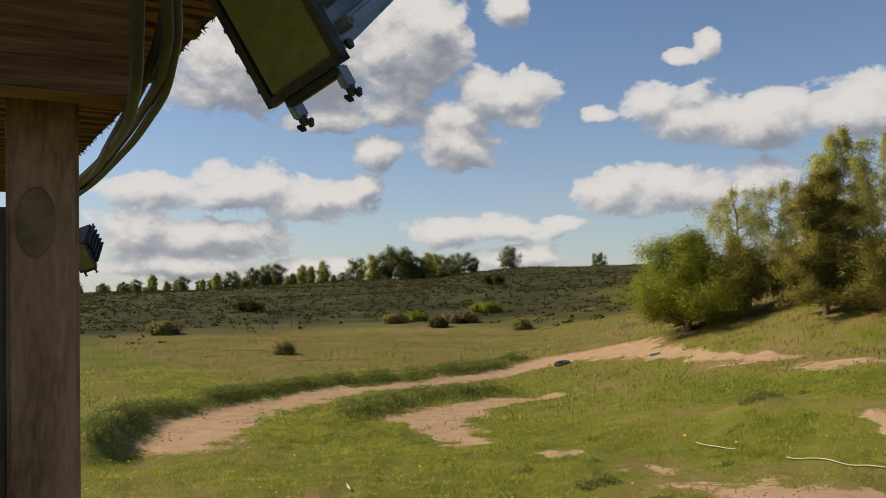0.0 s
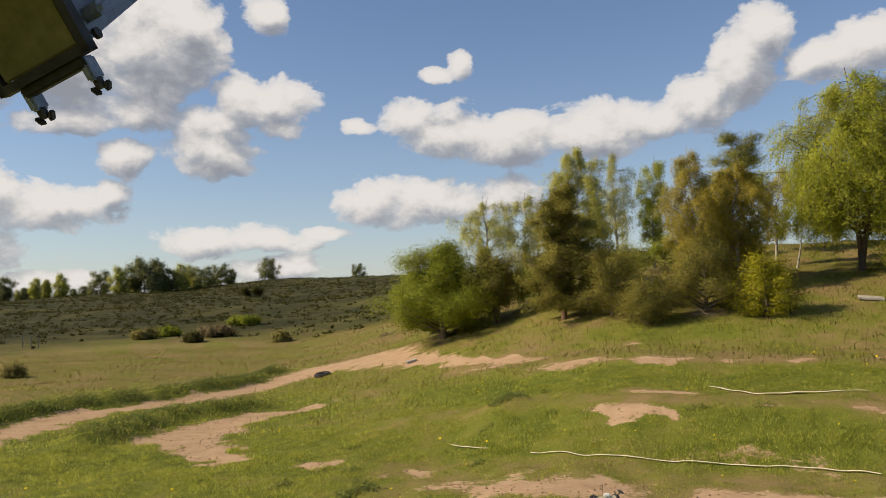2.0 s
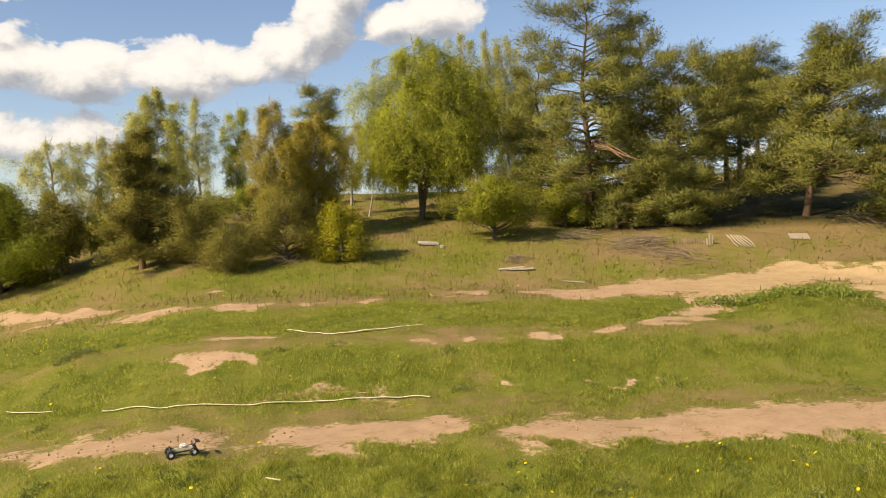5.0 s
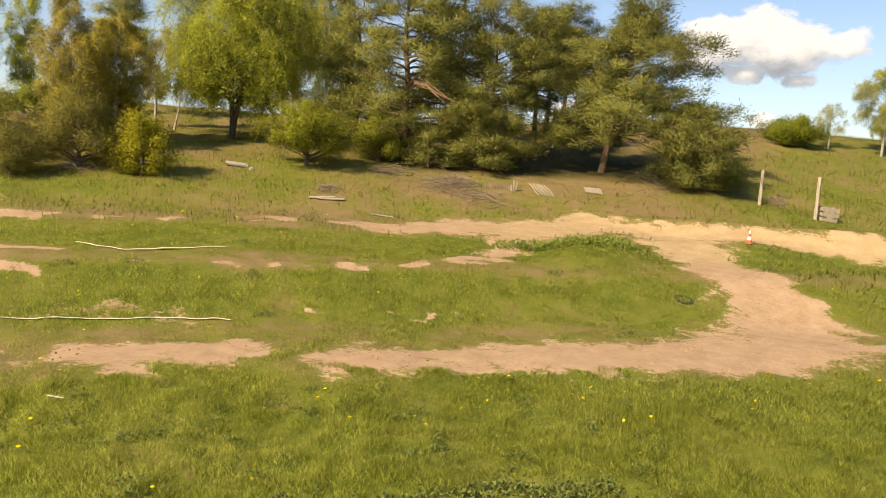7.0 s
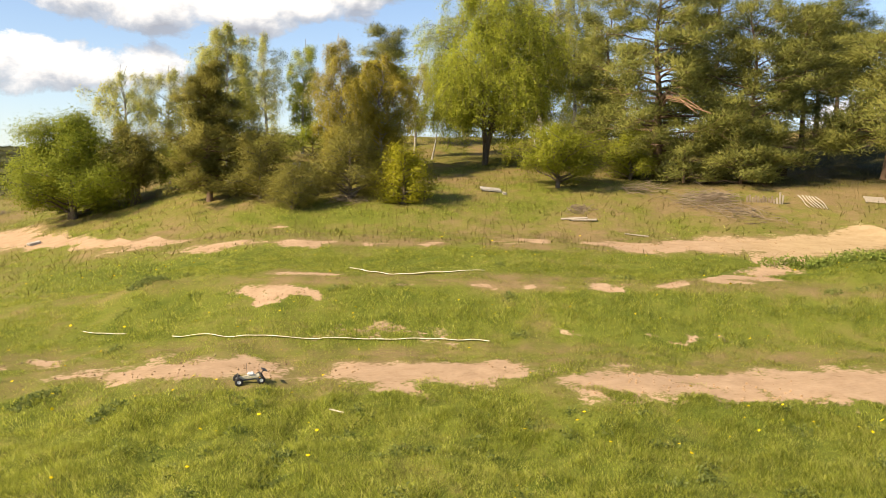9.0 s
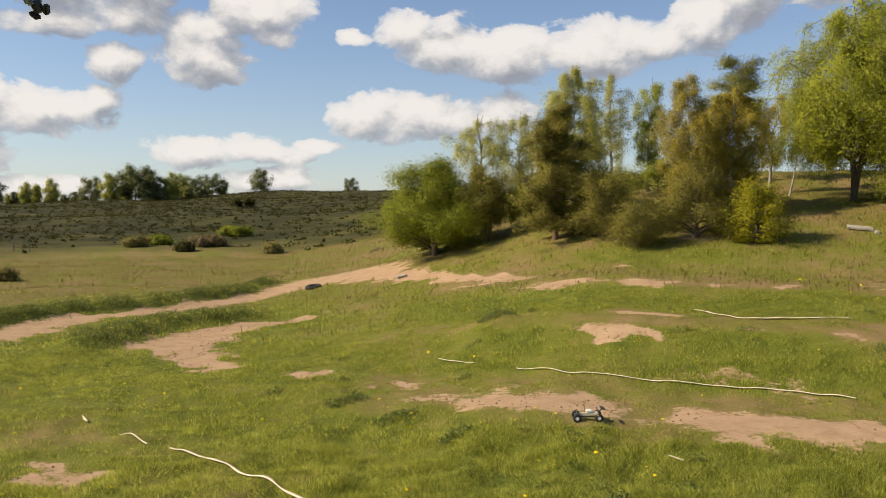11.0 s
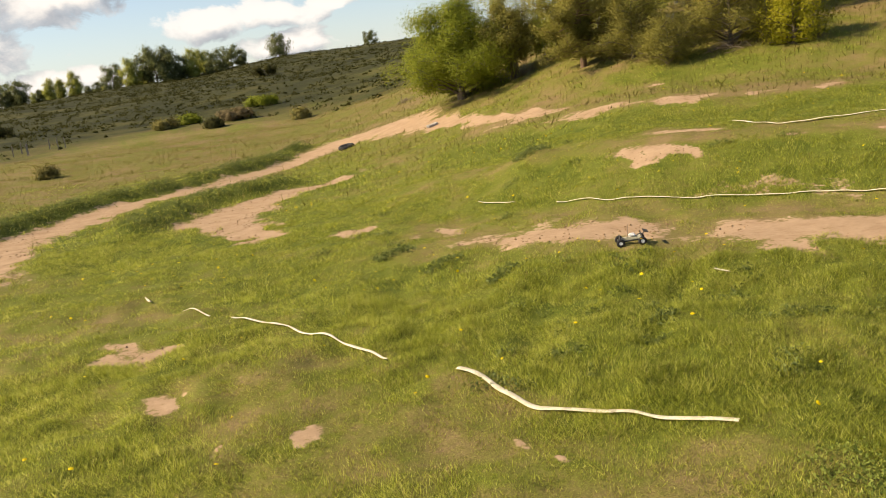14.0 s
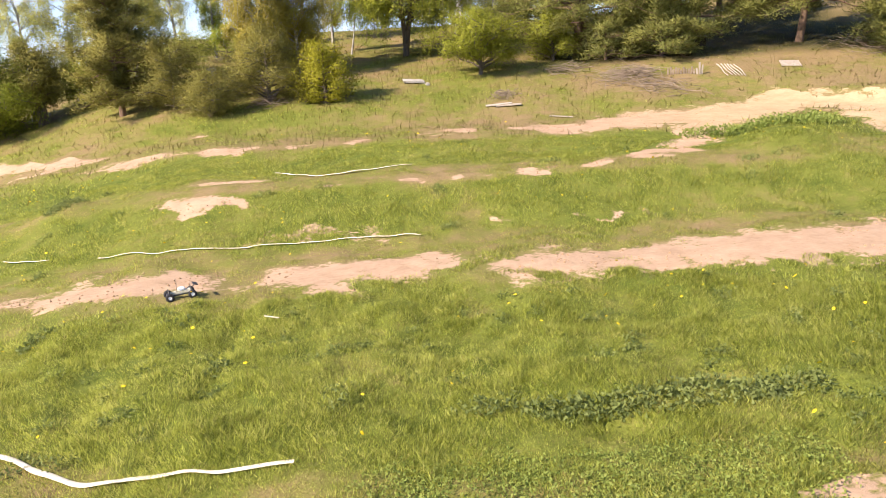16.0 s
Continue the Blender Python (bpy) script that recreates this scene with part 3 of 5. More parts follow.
def soft_normals(rng, V, centres, per):
    """Normals of leaves that follow the clump and the crown, and the leaves turned to agree with them."""
    Q = V.reshape(-1, 3, 3)
    P = Q.mean(1)
    C = np.repeat(np.asarray(centres), per, axis=0)
    mid = C.mean(0) - [0, 0, 0.15 * np.ptp(C[:, 2])]
    out = P - mid
    out /= np.linalg.norm(out, axis=1, keepdims=True) + 0.3
    clump = P - C
    clump /= np.linalg.norm(clump, axis=1, keepdims=True) + 1e-6
    N = out * 0.75 + clump * 0.75 + [0, 0, 0.25] + rng.normal(size=P.shape) * 0.3
    N /= np.linalg.norm(N, axis=1, keepdims=True) + 1e-9
    geo = np.cross(Q[:, 1] - Q[:, 0], Q[:, 2] - Q[:, 0])
    flip = (geo * N).sum(1) < 0
    Q[flip] = Q[flip][:, ::-1]
    return Q.reshape(-1, 3), np.repeat(N, 3, axis=0)


ENV = {
    "dome": lambda q: math.sqrt(max(0.06, 1 - q * q * 0.97)),
    "round": lambda q: math.sqrt(max(0.02, 1 - ((q - 0.33) / 0.68) ** 2)),
    "birch": lambda q: 0.35 + 0.65 * np.sin(np.pi * np.clip(q * 0.85 + 0.12, 0, 1)) if q < 0.8 else 0.75 * (1 - q) / 0.2 * 0.8 + 0.15,
    "shaggy": lambda q: (1 - 0.72 * q) * (1 + 0.2 * math.sin(19 * q)) * (0.75 if q > 0.85 else 1.0),
    "skirt": lambda q: max(0.24, 1 - q ** 1.5) * (1 + 0.16 * math.sin(15 * q)),
    "pine": lambda q: math.sqrt(max(0.03, 1 - ((q - 0.3) / 0.73) ** 2)) * (1 + 0.18 * math.sin(17 * q)),
}


def grow(rng, h, r0, lo, env, rad, limbs, twigs, rise=0.5, droop=0.15, lean=(0, 0), stems=1, side=None, tip_n=3, ragged=0.2, twig_wood=True, lift=(1.15, 0.6), strand=0.0, spread=1.2, fill=False):
    """Wood pieces and twig points of a tree; side: (bearing, gain) of a one-sided crown."""
    wood, tips, outs = [], [], []
    for s in range(stems):
        base = np.array([0, 0, -0.15]) + (np.array([rng.uniform(-0.25, 0.25), rng.uniform(-0.25, 0.25), 0]) if stems > 1 else 0)
        t = np.linspace(0, 1, 9)
        wob = rng.normal(0, 0.018 * h, (9, 2)) * t[:, None]
        ln = np.array(lean) + (rng.uniform(-0.12, 0.12, 2) if stems > 1 else 0)
        trunk = base + np.stack([ln[0] * h * t + wob[:, 0], ln[1] * h * t + wob[:, 1], (h * 0.95 + 0.15) * t], -1)
        wood.append(tube(trunk, r0 * (1.25 * (1 - t) ** 3 * 0.25 + 1 - 0.9 * t), 8))
        for i in range(limbs // stems):
            q = 1 - (1 - (i + rng.uniform(0, 1)) / (limbs / stems)) ** 0.78
            z = lo + (0.97 - lo) * q
            p0 = np.array([np.interp(z, t, trunk[:, k]) for k in range(3)])
            an = i * 2.4 + rng.uniform(-0.5, 0.5) + s
            L = rad * float(ENV[env](q)) * (1.08 - 1.7 * ragged * rng.rand() ** 1.4)
            if side:
                L *= 1 + side[1] * math.cos(an - side[0])
            k = np.linspace(0, 1, 6)
            dirn = np.array([math.cos(an), math.sin(an)])
            rs = rise * rng.uniform(0.6, 1.3) * (lift[0] + (lift[1] - lift[0]) * q)
            bend = rng.normal(0, 0.07 * L, (6, 3)) * k[:, None]
            P = p0 + np.stack([dirn[0] * L * k, dirn[1] * L * k, L * (rs * k - droop * k * k)], -1) + bend
            rl = max(0.012, r0 * 0.42 * (1 - z) + 0.012)
            wood.append(tube(P, rl * (1 - 0.85 * k), 5))
            for j in range(max(2, int(twigs * (0.45 + 0.3 * L))) if fill else twigs):
                m = rng.uniform(0.42 if fill else 0.28, 1.0)
                q0 = np.array([np.interp(m, k, P[:, c]) for c in range(3)])
                ta = an + rng.uniform(-spread, spread)
                tl = L * rng.uniform(0.14, 0.36) + 0.06
                tw = np.array([math.cos(ta), math.sin(ta), rng.uniform(-0.25, 0.75) - droop])
                kk = np.linspace(0, 1, 4 if strand else 3)[:, None]
                fall = np.array([0, 0, -strand * rng.uniform(0.25, 1.0) * min(1.0, 0.5 + z)])
                Q = q0 + tw * tl * kk ** 0.7 + fall * kk ** 2
                if twig_wood:
                    wood.append(tube(Q, (0.007 if strand else 0.012) * (1 - 0.6 * kk[:, 0]), 3))
                for e in range(tip_n):
                    f = (0.08 if strand else 0.35) + (0.92 if strand else 0.65) * (e + 0.6) / tip_n
                    tips.append(q0 + tw * tl * f ** (0.7 if strand else 1) + fall * f * f)
                    outs.append(tw)
    return wood, np.array(tips), np.array(outs)


def tree(name, az, d, label, h, r0, lo, env, rad, limbs, twigs, leaf, per, sigma, size, bark, seed,
         slim=0.55, hang=0.0, flat=1.0, needles=False, group="", sink=0.0, category="tree", scale=1.0, **kw):
    rng = np.random.RandomState(seed)
    x, y = at(az, d)
    root = empty(name, Matrix.Translation((x, y, zat(x, y) - sink)), label, category, group)
    wood, tips, outs = grow(rng, h, r0, lo, env, rad, limbs, twigs, **kw)
    part_mesh("trunk", mesh_np("trunk", *merged(wood), smooth=True), bark, root)
    V, F = leaves(rng, tips, per, sigma, size, slim, hang, flat, outs * 0.9 if needles else None, 1.0)
    V, N = soft_normals(rng, V, tips, per)
    V[:, 2] = np.maximum(V[:, 2], 0.04)
    part_mesh("crown", mesh_np("crown", V, F, normals=N), leaf, root)
    return root


def birch(az, d, h, rad, seed, leaf=None, per=5, limbs=28, lo=0.25, label="slender birch with thin fresh spring leaves on the slope", strand=0.9, **kw):
    return tree("birch_tree", az, d, label, h, 0.008 * h + 0.025, lo, "birch", rad, int(limbs * 1.25), 9, leaf or M_BIRCH, int(per * 2.0), 0.1, 0.062, M_BIRCHBARK, seed,
                slim=0.7, rise=1.0, droop=0.35, ragged=0.3, group="birch trees on the slope", strand=strand * h / 6, tip_n=7, **kw)


def pine(az, d, h, rad, seed, lo=0.15, limbs=34, label="tall Scots pine with reddish bark and dense needle pads", lean=(0, 0), env="pine", per=175, sigma=0.25, **kw):
    return tree("pine_tree", az, d, label, h, 0.013 * h + 0.03, lo, env, rad, int(limbs * 1.3), 7, M_PINE, per, sigma * 0.95, 0.13, M_PINEBARK, seed,
                slim=0.24, flat=0.55, ragged=0.45, needles=True, rise=0.5, droop=0.1, lift=(0.0, 1.25), tip_n=1, spread=1.5, fill=True, group="pine trees on the slope", lean=lean, **kw)


def shrub(name, az, d, h, rad, seed, leaf, label, limbs=22, twigs=8, per=14, size=0.12, lo=0.06, env="dome", sigma=0.15, bark=None, **kw):
    return tree(name, az, d, label, h, 0.02 * h + 0.03, lo, env, rad, limbs, twigs, leaf, int(per * 2.6), sigma * 1.2, size * 0.9, bark or M_BARK, seed, category="bush", **kw)


shrub("hawthorn_bush", -16.9, 35.0, 4.1, 2.4, 11, M_HAW, "large dense green hawthorn bush with a shaded underside", 64, 10, 19, 0.08, 0.04, sigma=0.19, stems=2, ragged=0.42, rise=0.4)
shrub("dark_bush", -20.6, 33.8, 3.0, 1.15, 12, M_DARKLEAF, "dark olive evergreen bush beside the hawthorn", 30, 8, 14, 0.075, 0.25, stems=2, ragged=0.4)
birch(-20.1, 36.0, 5.6, 1.5, 13, per=5, limbs=26, stems=2, lo=0.2, label="pale sparse young birch behind the dark bush")
birch(-22.6, 37.0, 5.3, 1.3, 46, per=5, limbs=24, lo=0.15, label="pale sparse young birch behind the dark bush")
tree("spruce_tree", -25.1, 30.2, "dark shaggy conifer with low sweeping branches", 5.2, 0.1, 0.12, "shaggy", 1.75, 66, 9, M_DARKLEAF, 60, 0.16, 0.1, M_PINEBARK, 14,
     slim=0.24, flat=0.6, needles=True, rise=0.4, droop=0.1, ragged=0.55, lift=(0.0, 1.0), tip_n=2, spread=1.4)
birch(-26.3, 33.4, 6.6, 1.5, 15, per=9, limbs=36, lo=0.12)
birch(-29.0, 39.5, 6.3, 1.25, 16, per=4, limbs=20, lo=0.3, label="thin pale-stemmed birch with few leaves", lean=(-0.04, 0))
birch(-31.3, 40.5, 5.8, 0.85, 17, leaf=M_LIME, per=6, limbs=20, lo=0.25, label="thin pale-stemmed birch with green leaves")
shrub("juniper_bush", -30.6, 27.6, 1.45, 0.95, 18, M_DARKLEAF, "low dark juniper bush on the grass", 22, 7, 16, 0.07, needles=True, slim=0.3, ragged=0.4)
shrub("juniper_bush", -28.4, 29.3, 2.1, 1.0, 19, M_DARKLEAF, "dark juniper bush under the birches", 24, 7, 16, 0.075, needles=True, slim=0.3, ragged=0.4)
birch(-33.9, 31.2, 5.8, 1.1, 20, leaf=M_RUST, per=7, limbs=32, lo=0.12, label="rusty brown birch just coming into leaf")
birch(-36.6, 33.2, 5.1, 1.4, 21, leaf=M_RUST, per=8, limbs=34, lo=0.1, label="rusty brown birch just coming into leaf")
birch(-35.2, 34.0, 4.4, 1.2, 47, leaf=M_RUST, per=7, limbs=24, lo=0.1, label="low rusty brown birch just coming into leaf")
shrub("juniper_bush", -34.5, 28.6, 2.5, 1.45, 22, M_DARKLEAF, "dense dark juniper bush at the foot of a birch", 34, 8, 18, 0.075, needles=True, slim=0.3, ragged=0.35)
pine(-37.1, 41.5, 6.2, 1.25, 23, lo=0.5, limbs=22, label="dark pine standing behind the birches")
shrub("yellow_bush", -38.3, 27.6, 2.1, 1.0, 24, M_YELLOW, "bright yellow-green young bush on the grass slope", 28, 7, 9, 0.07, 0.03, ragged=0.45, sigma=0.11)
birch(-39.0, 38.0, 4.8, 0.75, 25, leaf=M_RUST, per=4, limbs=18, lo=0.3, label="thin leaning birch with few pale leaves", lean=(0.06, 0))
birch(-40.2, 37.6, 2.6, 0.4, 45, leaf=M_RUST, per=1, limbs=6, lo=0.6, label="dead leaning birch stem with peeling bark", lean=(0.35, 0.15))
tree("lime_tree", -44.0, 35.6, "broad bright green weeping birch with two dark trunks", 8.2, 0.1, 0.17, "round", 3.2, 120, 14, M_LIME, 11, 0.13, 0.07, M_BARK, 26,
     slim=0.7, rise=0.7, droop=0.35, stems=2, ragged=0.32, strand=2.0, tip_n=8)
birch(-47.6, 42.0, 9.4, 1.9, 27, per=7, limbs=40, lo=0.3, stems=2)
birch(-50.0, 43.0, 8.9, 1.6, 50, per=7, limbs=34, lo=0.3)
birch(-47.2, 45.5, 7.0, 2.0, 28, per=8, limbs=34, lo=0.04)
birch(-42.4, 47.0, 4.8, 1.6, 29, per=7, limbs=26, lo=0.04)
birch(-50.6, 46.5, 6.2, 2.0, 48, leaf=M_LIME, per=8, limbs=34, lo=0.04)
shrub("hawthorn_bush", -49.0, 29.9, 2.2, 1.75, 30, M_YELLOWGREEN, "spreading light green hawthorn bush on the slope", 36, 9, 10, 0.075, 0.13, rise=0.45, droop=0.05, sigma=0.12, ragged=0.45)
shrub("hawthorn_bush", -53.9, 32.4, 2.0, 0.9, 31, M_YELLOWGREEN, "small green hawthorn bush beneath a pine", 26, 8, 10, 0.07, 0.06, sigma=0.12, ragged=0.4)
big_pine = pine(-55.6, 33.1, 9.6, 2.8, 52, lo=0.13, limbs=60)


def torn_limb():
    """A split bough hanging from the big pine, its torn wood bare."""
    inv = big_pine.matrix_basis.inverted()
    P = [Vector((*at(az, d), EYE + d * math.tan(radians(el)))) for az, el, d in ((-55.7, 5.6, 32.4), (-56.1, 6.3, 31.8), (-57.0, 6.0, 31.5), (-58.1, 5.3, 31.3), (-59.2, 4.8, 31.2))]
    P = np.array([inv @ p for p in P])
    rng = np.random.RandomState(77)
    strips = []
    for i in range(9):
        jig = np.cumsum(rng.normal(0, 0.05, (5, 3)), 0) + rng.normal(0, 0.06, 3) + [0, 0, -0.12 * i / 3]
        n = rng.randint(3, 6)
        strips.append(tube((P + jig)[:n], rng.uniform(0.02, 0.055) * np.linspace(1, 0.35, n), 5))
    part_mesh("torn_limb", mesh_np("torn_limb", *merged(strips), smooth=True), M_TORN, big_pine, "split bough with bare reddish wood")


M_TORN = mottled("torn_wood", [(0.3, (0.11, 0.065, 0.04)), (0.5, (0.24, 0.145, 0.09)), (0.72, (0.38, 0.26, 0.18))], 9, 0.85, (1, 1, 1), 0.03)
torn_limb()
pine(-52.2, 39.0, 7.4, 1.5, 33, lo=0.06, limbs=34)
pine(-61.6, 33.4, 7.1, 2.1, 34, lo=0.1, limbs=48)
pine(-59.3, 38.5, 8.7, 1.8, 35, lo=0.15, limbs=36)
pine(-64.6, 38.0, 7.2, 1.5, 49, lo=0.35, limbs=30)
pine(-65.4, 43.8, 7.0, 1.9, 36, lo=0.42, limbs=30, label="dark pine with a bare lower trunk on the crest")
pine(-66.5, 43.6, 7.0, 1.9, 37, lo=0.45, limbs=28, label="dark pine with a bare lower trunk on the crest")
pine(-69.3, 35.2, 7.7, 3.4, 38, lo=0.2, limbs=84, lean=(0.06, -0.14), side=(-1.4, 0.28), env="skirt", label="wide Scots pine leaning over with low sweeping boughs")
pine(-75.6, 34.4, 3.5, 1.7, 39, lo=0.04, limbs=40, env="dome", label="low spreading young pine beside the fence")
pine(-61.0, 32.2, 2.3, 1.4, 40, lo=0.05, limbs=22, per=90, sigma=0.18, label="small young pine among dead branches")
pine(-57.4, 32.0, 2.2, 1.1, 41, lo=0.08, limbs=18, per=90, sigma=0.18, label="small young pine in the shade")
shrub("round_bush", -81.3, 49.5, 1.5, 1.5, 42, M_HAW, "rounded green bush on the crest of the hill", 24, 8, 12, 0.11)
birch(-83.4, 51.0, 2.8, 0.9, 43, per=1, limbs=20, label="almost bare birch on the crest")
birch(-86.4, 52.0, 5.4, 1.7, 44, per=8, limbs=28)
for az, d, h, rad, sd in ((-28.8, 36.5, 1.7, 1.3, 60), (-32.0, 38.5, 1.6, 1.5, 61), (-36.2, 37.0, 1.5, 1.3, 62), (-23.4, 34.5, 1.6, 1.0, 63), (-53.8, 43.5, 1.8, 1.6, 64), (-60.5, 46.0, 1.6, 1.6, 65), (-50.0, 45.5, 1.5, 1.6, 66)):
    shrub("undergrowth_bush", az, d, h, rad, sd, M_HAW if sd % 2 else M_BIRCH, "loose green undergrowth bush among the trees", 16, 6, 9, 0.09, group="undergrowth")


# far trees along the skyline: four shapes, copied
def far_tree(seed, leaf, h, rad, env, lo):
    return tree("far_tree", 0, 195, "small distant tree on the skyline of the heath", h, 0.12, lo, env, rad, 18, 6, leaf, 26, 0.36, 0.28, M_BARK, seed, group="trees on the skyline", tip_n=2, twig_wood=False, ragged=0.45)


protos = [far_tree(70, M_FAR, 5.6, 2.7, "round", 0.06), far_tree(71, M_FARLIME, 5.6, 1.8, "round", 0.04), far_tree(72, M_FAR, 5.6, 1.9, "birch", 0.02), far_tree(73, M_FARLIME, 5.8, 1.4, "birch", 0.08)]


def put_far(ob, az, d, s, rz, first=False):
    x, y = at(az, d)
    m = Matrix.Translation((x, y, zat(x, y) - 0.3)) @ Matrix.Rotation(rz, 4, "Z")
    if first:
        ob.matrix_basis = m @ Matrix.Scale(s, 4)
        return ob
    c = copy_thing(ob, m)
    c.scale = (s, s, s)
    return c


rf = np.random.RandomState(5)
put_far(protos[0], -4.7, 196, 1.0, 0.3, True)
put_far(protos[1], 4.9, 196, 1.15, 0.3, True)
put_far(protos[2], 1.85, 198, 1.05, 1.0, True)
put_far(protos[3], 9.2, 200, 0.8, 2.0, True)
put_far(protos[0], -10.8, 196, 0.66, 2.0)
# bearing, height in metres, kind: the trees that stand out of the wood's edge
for az, h, k in ((3.35, 8.4, 0), (2.6, 7.6, 2), (3.9, 7.0, 2), (6.05, 6.2, 0), (8.33, 5.6, 1), (9.8, 4.8, 1), (11.5, 5.6, 2), (12.2, 5.4, 0), (13.1, 5.0, 2), (14.5, 4.6, 0), (15.5, 4.4, 3), (16.4, 3.2, 3),
                 (17.7, 4.2, 2), (18.7, 3.0, 3), (19.6, 4.6, 3), (20.6, 3.4, 2), (21.4, 3.0, 2), (22.6, 2.6, 2), (24.2, 2.8, 0), (25.6, 3.2, 3), (1.05, 6.6, 1), (0.4, 5.8, 1), (-0.4, 5.4, 0), (-1.5, 5.4, 0), (-2.2, 4.0, 2)):
    put_far(protos[k], az, rf.uniform(196, 204), h / 5.6, rf.uniform(0, 6))
# low growth between them
for i in range(56):
    az = rf.uniform(-2.6, 26.5) if i < 30 else rf.uniform(7, 26)
    tall = np.interp(az, [-3, 2, 7, 12, 18, 27], [2.6, 4.0, 3.2, 3.8, 2.6, 2.0]) / 5.6
    put_far(protos[int(rf.choice(4, p=[0.35, 0.1, 0.45, 0.1]))], az, rf.uniform(200, 222), tall * rf.uniform(0.6, 1.05), rf.uniform(0, 6))


# ---- grass ----
def blades(name, seed, r0, r1, density, h, w, mat, want, label, az0=-93.0, az1=31.0):
    rng = np.random.RandomState(seed)
    area = radians(az1 - az0) * 0.5 * (r1 * r1 - r0 * r0)
    n = int(area * density)
    r = np.sqrt(rng.uniform(r0 * r0, r1 * r1, n))
    a = np.radians(rng.uniform(az0, az1, n))
    x, y = -r * np.sin(a), r * np.cos(a)
    clump = smooth_noise(x, y, 0.22, 21) * 0.6 + smooth_noise(x, y, 0.8, 22) * 0.4
    E = earth(x, y) + (smooth_noise(x, y, 0.45, 23) - 0.5) * 0.5
    L = lushness(x, y)
    keep = (E < 0.47) & (rng.rand(n) < want(L, x, y)) & (rng.rand(n) < 0.35 + 1.1 * clump)
    x, y, L, clump = x[keep], y[keep], L[keep], clump[keep]
    n = len(x)
    hh = h * rng.uniform(0.4, 1.3, n) * (0.4 + 0.8 * np.clip(L, 0, 1)) * (0.15 + 1.7 * clump)
    ww = w * rng.uniform(0.7, 1.3, n)
    lean_a = rng.uniform(0, 2 * np.pi, n) * 0.85 + 6.0 * smooth_noise(x, y, 0.8, 24)
    lean = hh * rng.uniform(0.2, 1.35, n)
    turn = rng.uniform(0, np.pi, n)
    wx, wy = np.cos(turn) * ww * 0.5, np.sin(turn) * ww * 0.5
    lx, ly = np.cos(lean_a) * lean, np.sin(lean_a) * lean
    z = height(x, y) - 0.01
    A = np.stack([x - wx, y - wy, z], -1)
    B = np.stack([x + wx, y + wy, z], -1)
    T = np.stack([x + lx, y + ly, z + hh], -1)
    N = np.stack([lx / (hh + 0.01) * 0.35, ly / (hh + 0.01) * 0.35, np.ones(n)], -1) + rng.normal(size=(n, 3)) * 0.28
    N /= np.linalg.norm(N, axis=1, keepdims=True)
    back = np.cross(B - A, T - A)[:, 2] < 0
    A[back], B[back] = B[back], A[back].copy()
    V = np.stack([A, B, T], 1).reshape(-1, 3)
    me = mesh_np(name, V, np.arange(3 * n).reshape(n, 3), normals=np.repeat(N, 3, axis=0))
    return tagged(part_mesh(name, me, mat), label, "grass", kind="stuff")


green = lambda L, x, y: np.clip((L - 0.2) * 1.5, 0.05, 1)
dry = lambda L, x, y: np.clip(1.0 - L, 0.08, 1)
blades("grass_near", 31, 4.5, 11.5, 5200, 0.058, 0.0068, M_GRASS, green, "tall lush green grass on the near bank")
blades("grass_middle", 32, 11.5, 21, 1500, 0.055, 0.009, M_GRASS, green, "green grass on the banks between the tracks")
blades("grass_slope", 33, 21, 40, 260, 0.075, 0.015, M_GRASS, green, "green grass on the slope and field")
blades("dry_grass_near", 34, 4.5, 11.5, 1300, 0.05, 0.0075, M_DRY, dry, "short dry turf beside the track")
blades("dry_grass_middle", 35, 11.5, 21, 600, 0.045, 0.009, M_DRY, dry, "short dry turf beside the tracks")
blades("dry_grass_slope", 36, 21, 62, 80, 0.17, 0.022, M_FIELD, dry, "straw-coloured dry grass on slope and field")


def heather():
    rng = np.random.RandomState(41)
    n = 9000
    r = np.sqrt(rng.uniform(45 ** 2, 200 ** 2, n))
    a = rng.uniform(-18, 33, n)
    x, y = -r * np.sin(np.radians(a)), r * np.cos(np.radians(a))
    keep = shaded_heath(x, y) * 0.9 - 0.05 > rng.rand(n) + 0.5 * smooth_noise(x, y, 9.0, 42)
    x, y = x[keep], y[keep]
    s = rng.uniform(0.2, 0.75, len(x)) ** 2 * 1.3
    c = np.repeat(np.stack([x, y, height(x, y), s], -1), 14, axis=0)
    off = rng.normal(size=(len(c), 3)) * c[:, 3:] * np.array([[0.7, 0.7, 0.34]])
    P = c[:, :3] + off
    P[:, 2] = np.maximum(P[:, 2], c[:, 2]) + 0.06
    V, F = leaves(rng, P, 1, 0.01, 0.26, 0.6)
    tagged(part_mesh("heather", mesh_np("heather", V, F), M_HEATH), "low heather and scrub covering the far hill, coloured dark for cloud shade", "heather", kind="stuff")


heather()


